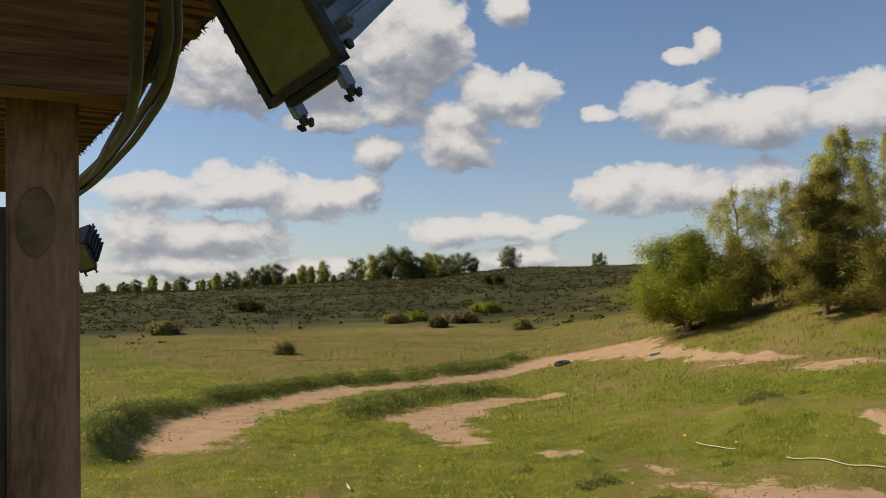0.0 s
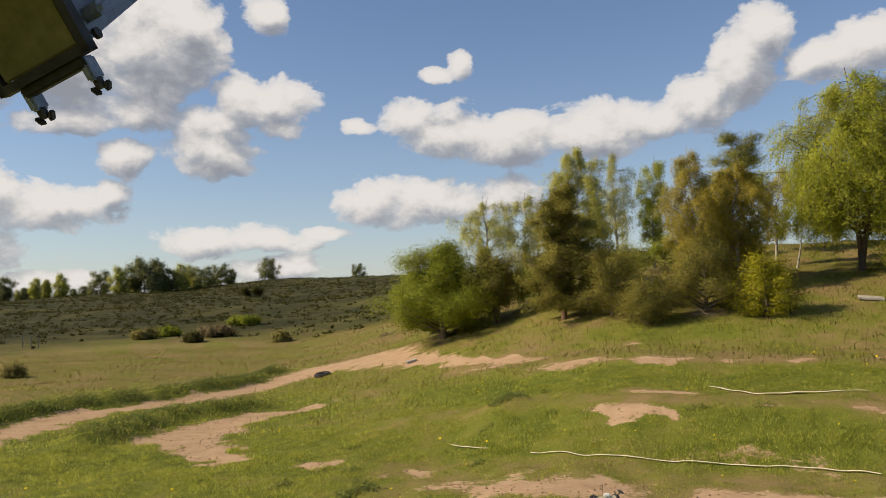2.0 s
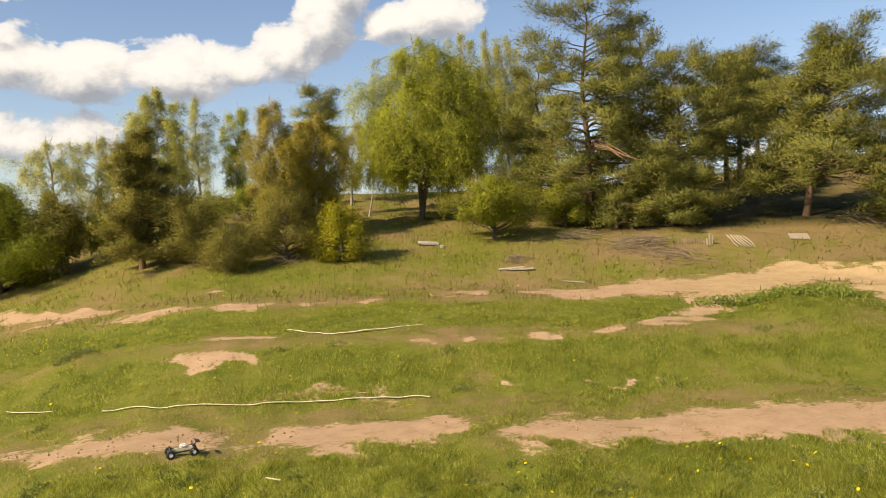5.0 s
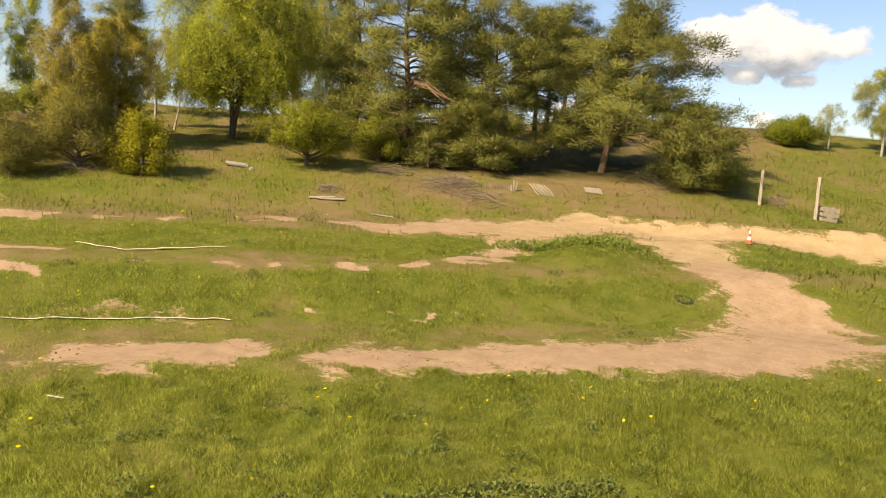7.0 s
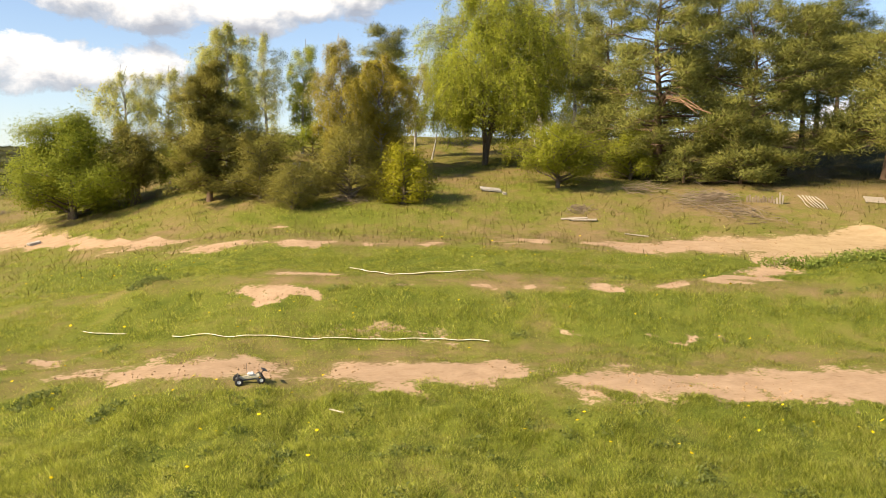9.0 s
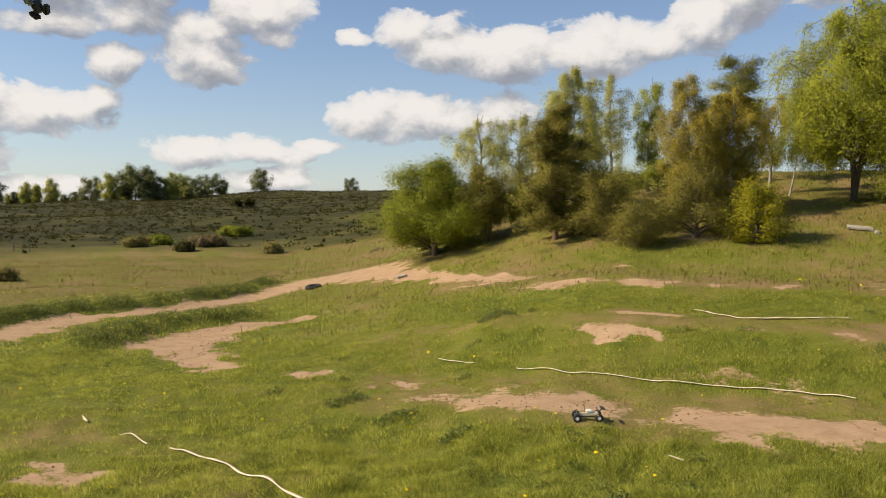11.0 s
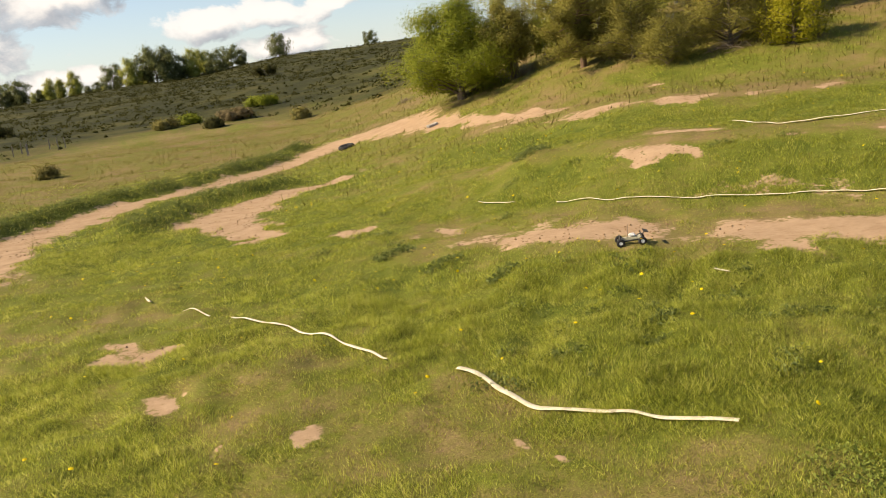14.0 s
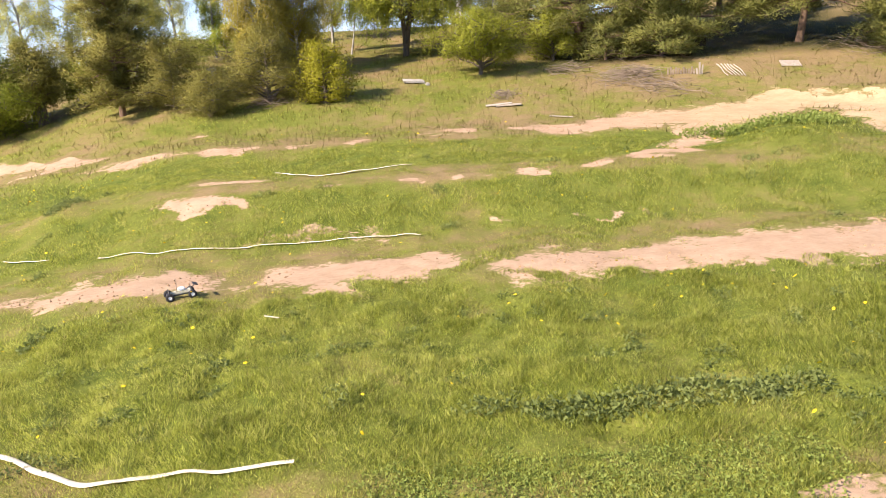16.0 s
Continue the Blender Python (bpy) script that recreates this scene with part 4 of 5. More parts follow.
# ---- materials of the small things ----
M_OLDWOOD = mottled("weathered_wood", [(0.3, (0.17, 0.14, 0.105)), (0.5, (0.30, 0.255, 0.2)), (0.72, (0.42, 0.37, 0.30))], 3, 0.85, (6, 6, 0.7), 0.004)
M_PALEWOOD = mottled("bleached_wood", [(0.3, (0.20, 0.165, 0.12)), (0.5, (0.31, 0.265, 0.205)), (0.72, (0.45, 0.405, 0.335))], 5, 0.85, (3, 3, 3), 0.004)
M_POST = mottled("post_wood", [(0.3, (0.090, 0.047, 0.032)), (0.44, (0.223, 0.125, 0.084)), (0.56, (0.339, 0.202, 0.143)), (0.72, (0.466, 0.297, 0.218))], 3.2, 0.8, (4, 4, 0.9), 0.006, 30.0, strength=1.0)
M_KNOT = mottled("knot_wood", [(0.3, (0.13, 0.085, 0.058)), (0.7, (0.26, 0.18, 0.125))], 20, 0.8, (1, 1, 1), 0.004, 50.0)
M_BEAM = mottled("beam_wood", [(0.3, (0.058, 0.029, 0.020)), (0.46, (0.170, 0.090, 0.060)), (0.6, (0.265, 0.146, 0.101)), (0.75, (0.350, 0.206, 0.143))], 2.4, 0.85, (1.5, 1.5, 30), 0.012, 7.0, strength=1.0)
M_BOARD = mottled("roof_board", [(0.28, (0.071, 0.034, 0.019)), (0.5, (0.142, 0.065, 0.036)), (0.75, (0.226, 0.108, 0.060))], 3, 0.85, (1, 1, 1), 0.004, 30.0)
M_FELT = mottled("roof_felt", [(0.3, (0.03, 0.025, 0.022)), (0.7, (0.09, 0.07, 0.055))], 12, 0.95, (1, 1, 1), 0.006, 60.0)
M_CABLE = mottled("cable_sheath", [(0.3, (0.035, 0.033, 0.025)), (0.7, (0.07, 0.066, 0.05))], 5, 0.5, (1, 1, 1), 0.001)
M_HOSE = mottled("canvas_hose", [(0.3, (0.42, 0.36, 0.24)), (0.5, (0.60, 0.54, 0.40)), (0.75, (0.74, 0.69, 0.55))], 9, 0.85, (1, 1, 1), 0.004)
M_RUBBER = mottled("black_rubber", [(0.3, (0.012, 0.012, 0.013)), (0.7, (0.035, 0.034, 0.033))], 9, 0.8, (1, 1, 1), 0.003)
M_CONCRETE = mottled("old_concrete", [(0.3, (0.22, 0.20, 0.17)), (0.5, (0.34, 0.315, 0.275)), (0.72, (0.48, 0.45, 0.40))], 4, 0.9, (1, 1, 1), 0.01)
M_METAL = mottled("cast_aluminium", [(0.3, (0.15, 0.175, 0.22)), (0.5, (0.26, 0.29, 0.34)), (0.7, (0.38, 0.41, 0.45))], 14, 0.5, (1, 1, 1), 0.003, 120.0, 0.5)
M_DARKMETAL = mottled("dark_metal", [(0.3, (0.03, 0.03, 0.03)), (0.7, (0.09, 0.085, 0.08))], 8, 0.55, (1, 1, 1), 0.002, 60.0, 0.5)
# grime, plus a yellow-green painted in for daylight passing through the glass
M_LENS = mottled("grimy_lamp_glass", [(0.3, (0.10, 0.09, 0.03)), (0.5, (0.19, 0.175, 0.065)), (0.75, (0.30, 0.28, 0.13))], 7, 0.3, (1, 1, 1), 0.001, 45.0)
M_ORANGE = mottled("faded_orange_plastic", [(0.3, (0.36, 0.085, 0.035)), (0.7, (0.5, 0.14, 0.06))], 6, 0.6, (1, 1, 1), 0.002)
M_WHITE = mottled("white_plastic", [(0.3, (0.62, 0.61, 0.58)), (0.7, (0.8, 0.79, 0.77))], 6, 0.5, (1, 1, 1), 0.001)
M_TWIG = mottled("dead_twig", [(0.3, (0.12, 0.09, 0.06)), (0.55, (0.22, 0.17, 0.12)), (0.75, (0.33, 0.27, 0.20))], 6, 0.9, (1, 1, 1), 0.004)
M_BLOOM = leafy("dandelion_petal", (0.62, 0.42, 0.01), (0.75, 0.55, 0.015), (0.8, 0.64, 0.03), 0.2)
M_NETTLE = leafy("nettle_leaf", (0.075, 0.098, 0.026), (0.145, 0.175, 0.046), (0.25, 0.275, 0.09), 0.4)
M_CLOVER = leafy("clover_leaf", (0.11, 0.15, 0.03), (0.20, 0.25, 0.05), (0.33, 0.36, 0.09), 0.4)
M_SHELL = mottled("dusty_cream_plastic", [(0.3, (0.30, 0.27, 0.19)), (0.5, (0.48, 0.45, 0.33)), (0.7, (0.62, 0.6, 0.5))], 14, 0.5, (1, 1, 1), 0.001)
M_TWIGGY = leafy("bare_shrub", (0.09, 0.07, 0.035), (0.16, 0.125, 0.065), (0.24, 0.19, 0.10), 0.3, 0.8)
M_CLOD = mottled("earth_clod", [(0.3, (0.16, 0.10, 0.05)), (0.7, (0.34, 0.22, 0.12))], 8, 0.95, (1, 1, 1), 0.01)
# dark brown that paints the shelter hole's shade; also colours the feed box
M_DARKHOLE = mottled("hole_shade_brown", [(0.3, (0.03, 0.022, 0.015)), (0.7, (0.08, 0.06, 0.04))], 6, 0.95, (1, 1, 1), 0.01)


def box(sx, sy, sz, m=None, bev=0.0):
    bm = bmesh.new()
    bmesh.ops.create_cube(bm, size=1.0, matrix=(m or Matrix()) @ Matrix.Diagonal((sx, sy, sz, 1)))
    if bev:
        bmesh.ops.bevel(bm, geom=bm.edges[:], offset=bev, segments=2, affect="EDGES")
    return bm


def rough_box(sx, sy, sz, seed, amount, cuts=3, m=None, bev=0.0):
    """A hand-made plank or block: bevelled, with slightly uneven faces."""
    bm = box(sx, sy, sz, None, bev)
    bmesh.ops.subdivide_edges(bm, edges=bm.edges[:], cuts=cuts, use_grid_fill=True)
    for v in bm.verts:
        v.co += amount * noise.noise_vector(v.co * 6 + Vector((seed, seed * 2.3, 0)))
    if m:
        bmesh.ops.transform(bm, matrix=m, verts=bm.verts[:])
    return bm


def cylinder(r, depth, m=None, sides=16, r2=None, bev=0.0):
    bm = bmesh.new()
    bmesh.ops.create_cone(bm, cap_ends=True, segments=sides, radius1=r, radius2=r if r2 is None else r2, depth=depth, matrix=m or Matrix())
    if bev:
        bmesh.ops.bevel(bm, geom=[e for e in bm.edges if len(e.link_faces) == 2 and e.calc_face_angle() > 1.0], offset=bev, segments=2, affect="EDGES")
    return bm


def torus(R, r, m=None, n=28, k=10, lug=0.0):
    V, F = [], []
    for i in range(n):
        a = 2 * math.pi * i / n
        for j in range(k):
            b = 2 * math.pi * j / k
            rr = r * (1 + lug * (1 if (i + (j % 2)) % 2 else 0) * (1 if math.cos(b) > 0.3 else 0))
            V.append(((R + rr * math.cos(b)) * math.cos(a), (R + rr * math.cos(b)) * math.sin(a), rr * 0.95 * math.sin(b)))
    for i in range(n):
        for j in range(k):
            F.append((i * k + j, ((i + 1) % n) * k + j, ((i + 1) % n) * k + (j + 1) % k, i * k + (j + 1) % k))
    bm = bmesh.new()
    vs = [bm.verts.new(v) for v in V]
    for f in F:
        bm.faces.new([vs[i] for i in f])
    if m:
        bmesh.ops.transform(bm, matrix=m, verts=bm.verts[:])
    return bm


def bar(p, q, r, sides=8):
    """A round bar from p to q."""
    p, q = Vector(p), Vector(q)
    m = Matrix.Translation((p + q) / 2) @ (q - p).to_track_quat("Z", "Y").to_matrix().to_4x4()
    return cylinder(r, (q - p).length, m, sides)


def on_ground(az, d, rz=0.0, dz=0.0):
    """A pose on the slope: local x runs across the line of sight from the stand, y away from it."""
    x, y = at(az, d)
    e = 0.3
    n = Vector((zat(x - e, y) - zat(x + e, y), zat(x, y - e) - zat(x, y + e), 2 * e)).normalized()
    away = Vector((x, y, 0)).normalized()
    right = away.cross(n).normalized()
    m = Matrix((right, n.cross(right), n)).transposed().to_4x4()
    m.translation = (x, y, zat(x, y) + dz)
    return m @ Matrix.Rotation(rz, 4, "Z")


# ---- the drivers' stand by the camera ----
def eye_at(az, el, d):
    """A point by bearing, height angle and level distance from the eye."""
    x, y = at(az, d)
    return Vector((x, y, EYE + d * math.tan(radians(el))))


EAVE = Vector((-0.523, 0.852, 0.0))          # the way the eave runs
OVER = Vector((-0.852, -0.523, 0.0))         # from the eave inwards over the stand
e0 = eye_at(14.6, 19.06, 1.62)


def plank_axes(x_axis, y_axis, origin):
    z_axis = x_axis.cross(y_axis)
    m = Matrix((x_axis, y_axis, z_axis)).transposed().to_4x4()
    m.translation = origin
    return m


def stand():
    root = empty("wooden_stand", Matrix.Translation((-0.65, 1.2, 0)), "weathered timber stand with a boarded roof and hanging cables", "stand")
    inv = root.matrix_basis.inverted()
    # post
    foot, head = eye_at(25.05, -37.64, 1.506), eye_at(26.45, 13.72, 1.506)
    lean = (head - foot).normalized()
    side = Vector((math.cos(radians(28)), math.sin(radians(28)), 0))
    side = (side - lean * side.dot(lean)).normalized()
    base = foot - lean * (foot.z / lean.z)
    mp = plank_axes(side, lean.cross(side).normalized(), (base + head) / 2)
    part("post", rough_box(0.106, 0.1, (head - base).length + 0.1, 3, 0.0035, 5, inv @ mp, 0.006), M_POST, root, "round-edged post with a large knot")
    knot = eye_at(26.56, 4.56, 1.451)
    km = plank_axes(side, Vector((0, 0, 1)), knot)
    part("knot", cylinder(0.034, 0.004, inv @ km @ Matrix.Diagonal((0.85, 1.7, 1, 1)), 24, 0.031), M_KNOT, root, "dark oval knot in the post")
    # beam across the post's head
    end = eye_at(20.71, 12.47, 1.328)
    bx = Vector((-math.cos(radians(24)), -math.sin(radians(24)), 0.0))
    mb = plank_axes(bx, Vector((math.sin(radians(24)) * -1, math.cos(radians(24)), 0)) * -1, end + bx * 0.45 + Vector((0, 0, 0.115)))
    part("beam", rough_box(0.9, 0.07, 0.23, 5, 0.003, 5, inv @ mb, 0.004), M_BEAM, root, "rough sawn brown beam")
    # roof boards, across the eave, under a felt skin
    for i in range(92):
        o = e0 + EAVE * (-1.0 + i * 0.05) + OVER * 0.62 + Vector((0, 0, 0.02 + 0.004 * math.sin(i * 2.7)))
        m = plank_axes(OVER, EAVE, o)
        part("roof_slat", box(1.22 + 0.03 * math.sin(i * 2.1), 0.041, 0.018, inv @ m, 0.004), M_BOARD, root)
    m = plank_axes(OVER, EAVE, e0 + EAVE * 1.3 + OVER * 0.6 + Vector((0, 0, 0.048)))
    part("roof_felt", rough_box(1.24, 4.7, 0.012, 9, 0.006, 8, inv @ m), M_FELT, root, "dark roofing felt")
    # frayed felt edge
    rng = np.random.RandomState(7)
    t = rng.uniform(-1.0, 3.6, 1600)
    P = np.array(e0)[None] + np.array(EAVE)[None] * t[:, None] + np.array([0, 0, 0.035])[None] - np.array(OVER)[None] * rng.uniform(-0.02, 0.012, (1600, 1))
    D = rng.normal(size=(1600, 3)) * [[0.4, 0.4, 0.3]] - np.array(OVER)[None] * 0.6 + [[0, 0, -0.5]]
    D /= np.linalg.norm(D, axis=1, keepdims=True)
    W = np.cross(D, rng.normal(size=(1600, 3)))
    W /= np.linalg.norm(W, axis=1, keepdims=True)
    ln = rng.uniform(0.006, 0.022, (1600, 1))
    V = np.stack([P - W * 0.003, P + W * 0.003, P + D * ln], 1).reshape(-1, 3)
    V = (np.array(inv)[:3, :3] @ V.T).T + np.array(inv)[:3, 3]
    part_mesh("frayed_edge", mesh_np("frayed_edge", V, np.arange(4800).reshape(-1, 3)), M_FELT, root, "frayed felt fibres along the eave")
    # cables slung below the eave
    runs = (((20.76, 20.06, 1.018), (20.74, 14.04, 1.107), (21.14, 11.29, 1.328), (22.57, 8.92, 1.882), (24.37, 7.11, 2.657), (25.31, 6.39, 3.321)),
            ((19.0, 20.29, 1.085), (18.76, 16.76, 1.196), (19.26, 14.01, 1.384), (21.06, 10.73, 1.882), (22.95, 8.01, 2.546), (25.13, 5.83, 3.321)),
            ((18.44, 20.27, 1.107), (18.21, 16.93, 1.218), (18.9, 13.26, 1.439), (20.88, 9.99, 1.937), (23.15, 7.28, 2.657), (25.33, 5.47, 3.321)),
            ((18.53, 20.93, 1.24), (19.51, 15.86, 1.328), (21.04, 12.21, 1.461), (22.37, 9.66, 1.66), (23.23, 7.83, 2.214), (24.84, 6.57, 3.1)))
    for r in runs:
        pts = [np.array(inv @ eye_at(*p)) for p in r]
        k = np.linspace(0, len(pts) - 1, 40)
        P = np.stack([np.interp(k, np.arange(len(pts)), [p[c] for p in pts]) for c in range(3)], -1)
        for _ in range(3):
            P[1:-1] = (P[:-2] + P[1:-1] * 2 + P[2:]) / 4
        part_mesh("cable", mesh_np("cable", *tube(P, np.full(40, 0.0085), 12), smooth=True), M_CABLE, root, "grey-green cable")
    # conduits down beside the post
    for az, r, y in ((28.83, 0.014, 1.417), (28.07, 0.017, 1.55)):
        a, b = eye_at(az, 5.4, y), eye_at(az - 0.3, -43, y)
        part("conduit", bar(inv @ a, inv @ Vector((b.x, b.y, 0.02)), r, 12), M_DARKMETAL, root, "dark cable conduit")
    # rail and deck
    a = eye_at(29.98, -11.61, 1.66)
    m = plank_axes(EAVE, OVER, a + EAVE * 0.6 + OVER * 0.06)
    part("rail", rough_box(1.4, 0.09, 0.035, 4, 0.002, 3, inv @ m, 0.003), M_PALEWOOD, root, "pale bleached handrail")
    for i in range(2):
        o = a + EAVE * (0.1 + i * 1.1) + OVER * 0.1
        part("rail_post", rough_box(0.07, 0.07, o.z, 6 + i, 0.002, 3, inv @ Matrix.Translation((o.x, o.y, o.z / 2 - 0.02)), 0.004), M_OLDWOOD, root)
    return root


stand()


def floodlight(m, label, metal):
    """Local axes: x along the lamp, y across its glass, z towards its back; the origin is a corner of the glass."""
    root = empty("floodlight", m, label, "floodlight", "floodlights under the eave")
    a, b, c = 0.235, 0.132, 0.36
    bm = bmesh.new()
    ring0 = [(0, 0, 0), (a, 0, 0), (a, b, 0), (0, b, 0)]
    lean = 0.25
    ring1 = [(0.01 + lean * c, 0.0, c), (a - 0.01 + lean * c, 0.0, c), (a - 0.01 + lean * c, b * 0.95, c), (0.01 + lean * c, b * 0.95, c)]
    v0, v1 = [bm.verts.new(v) for v in ring0], [bm.verts.new(v) for v in ring1]
    for i in range(4):
        bm.faces.new((v0[i], v0[(i + 1) % 4], v1[(i + 1) % 4], v1[i]))
    bm.faces.new(v1)
    bm.faces.new(v0[::-1])
    bmesh.ops.recalc_face_normals(bm, faces=bm.faces[:])
    bmesh.ops.bevel(bm, geom=bm.edges[:], offset=0.006, segments=2, affect="EDGES")
    body = part("housing", bm, metal, root, "blue-grey ribbed cast housing")
    for i in range(5):
        x = 0.03 + i * 0.042
        slant = Matrix(((1, 0, lean, 0), (0, 1, 0, 0), (0, 0, 1, 0), (0, 0, 0, 1)))
        part("fin", box(0.02, 0.036, c * 0.9, slant @ Matrix.Translation((x, b + 0.012, c * 0.52)), 0.006), metal, body)
    rim = bmesh.new()
    for sx, sy, x, y in ((a + 0.02, 0.012, a / 2, -0.004), (a + 0.02, 0.012, a / 2, b + 0.004), (0.012, b + 0.02, -0.004, b / 2), (0.012, b + 0.02, a + 0.004, b / 2)):
        bmesh.ops.create_cube(rim, size=1.0, matrix=Matrix.Translation((x, y, -0.006)) @ Matrix.Diagonal((sx, sy, 0.02, 1)))
    part("front_frame", rim, M_DARKMETAL, root, "black front frame")
    part("glass", box(a - 0.008, b - 0.008, 0.006, Matrix.Translation((a / 2, b / 2, -0.008)), 0.002), M_LENS, root, "grimy yellow-green front glass")
    for i in range(7):
        part("clip", box(0.006, 0.008, 0.006, Matrix.Translation((0.02 + i * 0.033, -0.012, -0.008))), M_DARKMETAL, root)
    latch = part("latch_bar", box(0.016, b * 0.8, 0.02, Matrix.Translation((-0.016, b * 0.5, 0.004)), 0.003), M_DARKMETAL, root)
    for y in (b * 0.12, b * 0.86):
        part("bracket", box(0.034, 0.012, 0.03, Matrix.Translation((-0.026, y, 0.012)), 0.003), metal, root)
        nut = part("wing_nut", cylinder(0.007, 0.014, Matrix.Translation((-0.048, y, 0.012)) @ Matrix.Rotation(radians(90), 4, "Y"), 10), M_DARKMETAL, root)
        for s in (-1, 1):
            part("wing", box(0.014, 0.006, 0.012, Matrix.Translation((-0.055, y + s * 0.010, 0.012)) @ Matrix.Rotation(s * 0.5, 4, "Z"), 0.002), M_DARKMETAL, nut)
    part("screw", cylinder(0.008, 0.006, Matrix.Translation((0.012, b + 0.005, 0.03)) @ Matrix.Rotation(radians(90), 4, "X"), 12), M_DARKMETAL, root)
    part("yoke", bar((a * 0.96, b * 0.5, c * 0.8), (a * 1.15, b * 0.5, c * 1.6), 0.008), M_DARKMETAL, root, "steel mounting yoke")
    return root


def lamp_axes(origin, turn=0.0, tilt=3.3):
    # picture-plane axes seen from the eye, turned into the world
    ax, ay, az_ = Vector((-0.42, 0.89, 0.18)).normalized(), Vector((0.72, 0.42, 0.55)).normalized(), Vector((0.5, 0.33, -0.8)).normalized()
    r = Matrix.Rotation(radians(turn), 4, "Z") @ Matrix.Rotation(radians(90 + tilt), 4, "X")
    m = Matrix((ax, ay, ax.cross(ay))).transposed().to_4x4()
    m = r @ m
    if (r.to_3x3() @ az_).dot(m.to_3x3() @ Vector((0, 0, 1))) < 0:
        m = m @ Matrix.Diagonal((1, 1, -1, 1))
    m.translation = origin
    return m


LAMP = lamp_axes(eye_at(11.6, 13.3, 1.218))
floodlight(LAMP, "grey ribbed floodlight with yellowed glass under the eave", M_METAL)
# same lamp in darker metal: its backlit shade is put into the colour
floodlight(lamp_axes(eye_at(23.87, 1.49, 4.871), 34) @ Matrix.Scale(0.62, 4), "small floodlight further along the eave, coloured dark as if backlit", M_DARKMETAL)


# ---- along the track ----
def hose(name, pts, w, label, seed):
    """A flat canvas hose lying on the ground, along (x, y) points."""
    rng = np.random.RandomState(seed)
    P = np.array(pts)
    seg = np.concatenate([[0], np.cumsum(np.hypot(*np.diff(P, axis=0).T))])
    n = int(seg[-1] / 0.06) + 2
    s = np.linspace(0, seg[-1], n)
    x, y = np.interp(s, seg, P[:, 0]), np.interp(s, seg, P[:, 1])
    for _ in range(12):
        x[1:-1] = (x[:-2] + 2 * x[1:-1] + x[2:]) / 4
        y[1:-1] = (y[:-2] + 2 * y[1:-1] + y[2:]) / 4
    wig = smooth_noise(s, s * 0 + seed, 0.35, seed) - 0.5
    tx, ty = np.gradient(x), np.gradient(y)
    l = np.hypot(tx, ty) + 1e-9
    nx, ny = -ty / l, tx / l
    x, y = x + nx * wig * 0.05, y + ny * wig * 0.05
    ww = w * (0.55 + 0.9 * smooth_noise(s, s * 0 + 3, 0.25, seed + 1))
    z = height(x, y)
    prof = [(-0.5, 0.0), (-0.42, 0.005), (0.0, 0.009), (0.42, 0.005), (0.5, 0.0)]
    lift = 0.015 + 0.03 * smooth_noise(s, s * 0 + 9, 0.4, seed + 2)
    V = np.stack([np.stack([x + nx * ww * a, y + ny * ww * a, z + lift + b], -1) for a, b in prof], 1)
    k = len(prof)
    i, j = np.meshgrid(np.arange(n - 1), np.arange(k), indexing="ij")
    F = np.stack([i * k + j, i * k + (j + 1) % k, (i + 1) * k + (j + 1) % k, (i + 1) * k + j], -1).reshape(-1, 4)
    ob = part_mesh(name, mesh_np(name, V.reshape(-1, 3), F, smooth=True), M_HOSE)
    return tagged(ob, label, "hose", "flat hoses marking the track")


hose("flat_hose", [(6.01, 14.47), (6.55, 13.61), (7.12, 13.03), (7.76, 12.42), (8.43, 11.88), (8.94, 11.28), (9.53, 10.78), (9.96, 10.18)], 0.04, "long flat cream hose laid along the low track", 3)
hose("flat_hose", [(4.99, 16.29), (5.24, 15.81), (5.49, 15.38)], 0.034, "short end of a flat cream hose in the turf", 4)
hose("flat_hose", [(10.77, 15.67), (10.75, 14.91), (10.89, 14.21), (11.38, 13.87), (12.08, 13.57), (12.73, 13.19)], 0.075, "flat cream hose laid along the middle track", 5)
hose("flat_hose", [(-0.27, 11.78), (0.06, 11.27), (0.36, 10.86), (0.73, 10.11), (1.05, 9.5), (1.24, 9.11), (1.42, 8.74)], 0.045, "flat cream hose at the foot of the near bank", 6)
hose("flat_hose", [(2.01, 7.93), (2.15, 7.7), (2.26, 7.35), (2.37, 7.01), (2.49, 6.75), (2.69, 6.59), (2.88, 6.39), (3.09, 6.15), (3.31, 5.95), (3.55, 5.77), (3.79, 5.55)], 0.062, "crumpled flat white hose at the foot of the near bank", 7)
hose("flat_hose", [(-1.0, 12.91), (-0.59, 12.19)], 0.032, "short end of a flat cream hose in the turf", 8)
hose("flat_hose", [(-1.72, 14.42), (-1.58, 14.01)], 0.035, "short end of a flat cream hose in the turf", 9)
hose("flat_hose", [(5.73, 8.83), (5.83, 8.65)], 0.03, "scrap of cream hose in the grass bank", 10)


def tyre(az, d, R, label, tilt=0.0, sink=0.0):
    m = on_ground(az, d, 0.6, R * 0.2 - sink) @ Matrix.Rotation(tilt, 4, "X")
    root = empty("old_tyre", m, label, "tyre")
    part("tread", torus(R * 0.72, R * 0.28, None, 32, 10, 0.12), M_RUBBER, root)
    part("sidewall", torus(R * 0.66, R * 0.2, Matrix.Diagonal((1, 1, 1.25, 1)), 32, 8), M_RUBBER, root)
    return root


tyre(-8.24, 34.2, 0.34, "black car tyre lying at the track's bend", 0.15)
tyre(-75.5, 18.2, 0.26, "black tyre lying half sunk in the grass", 0.0, 0.11)


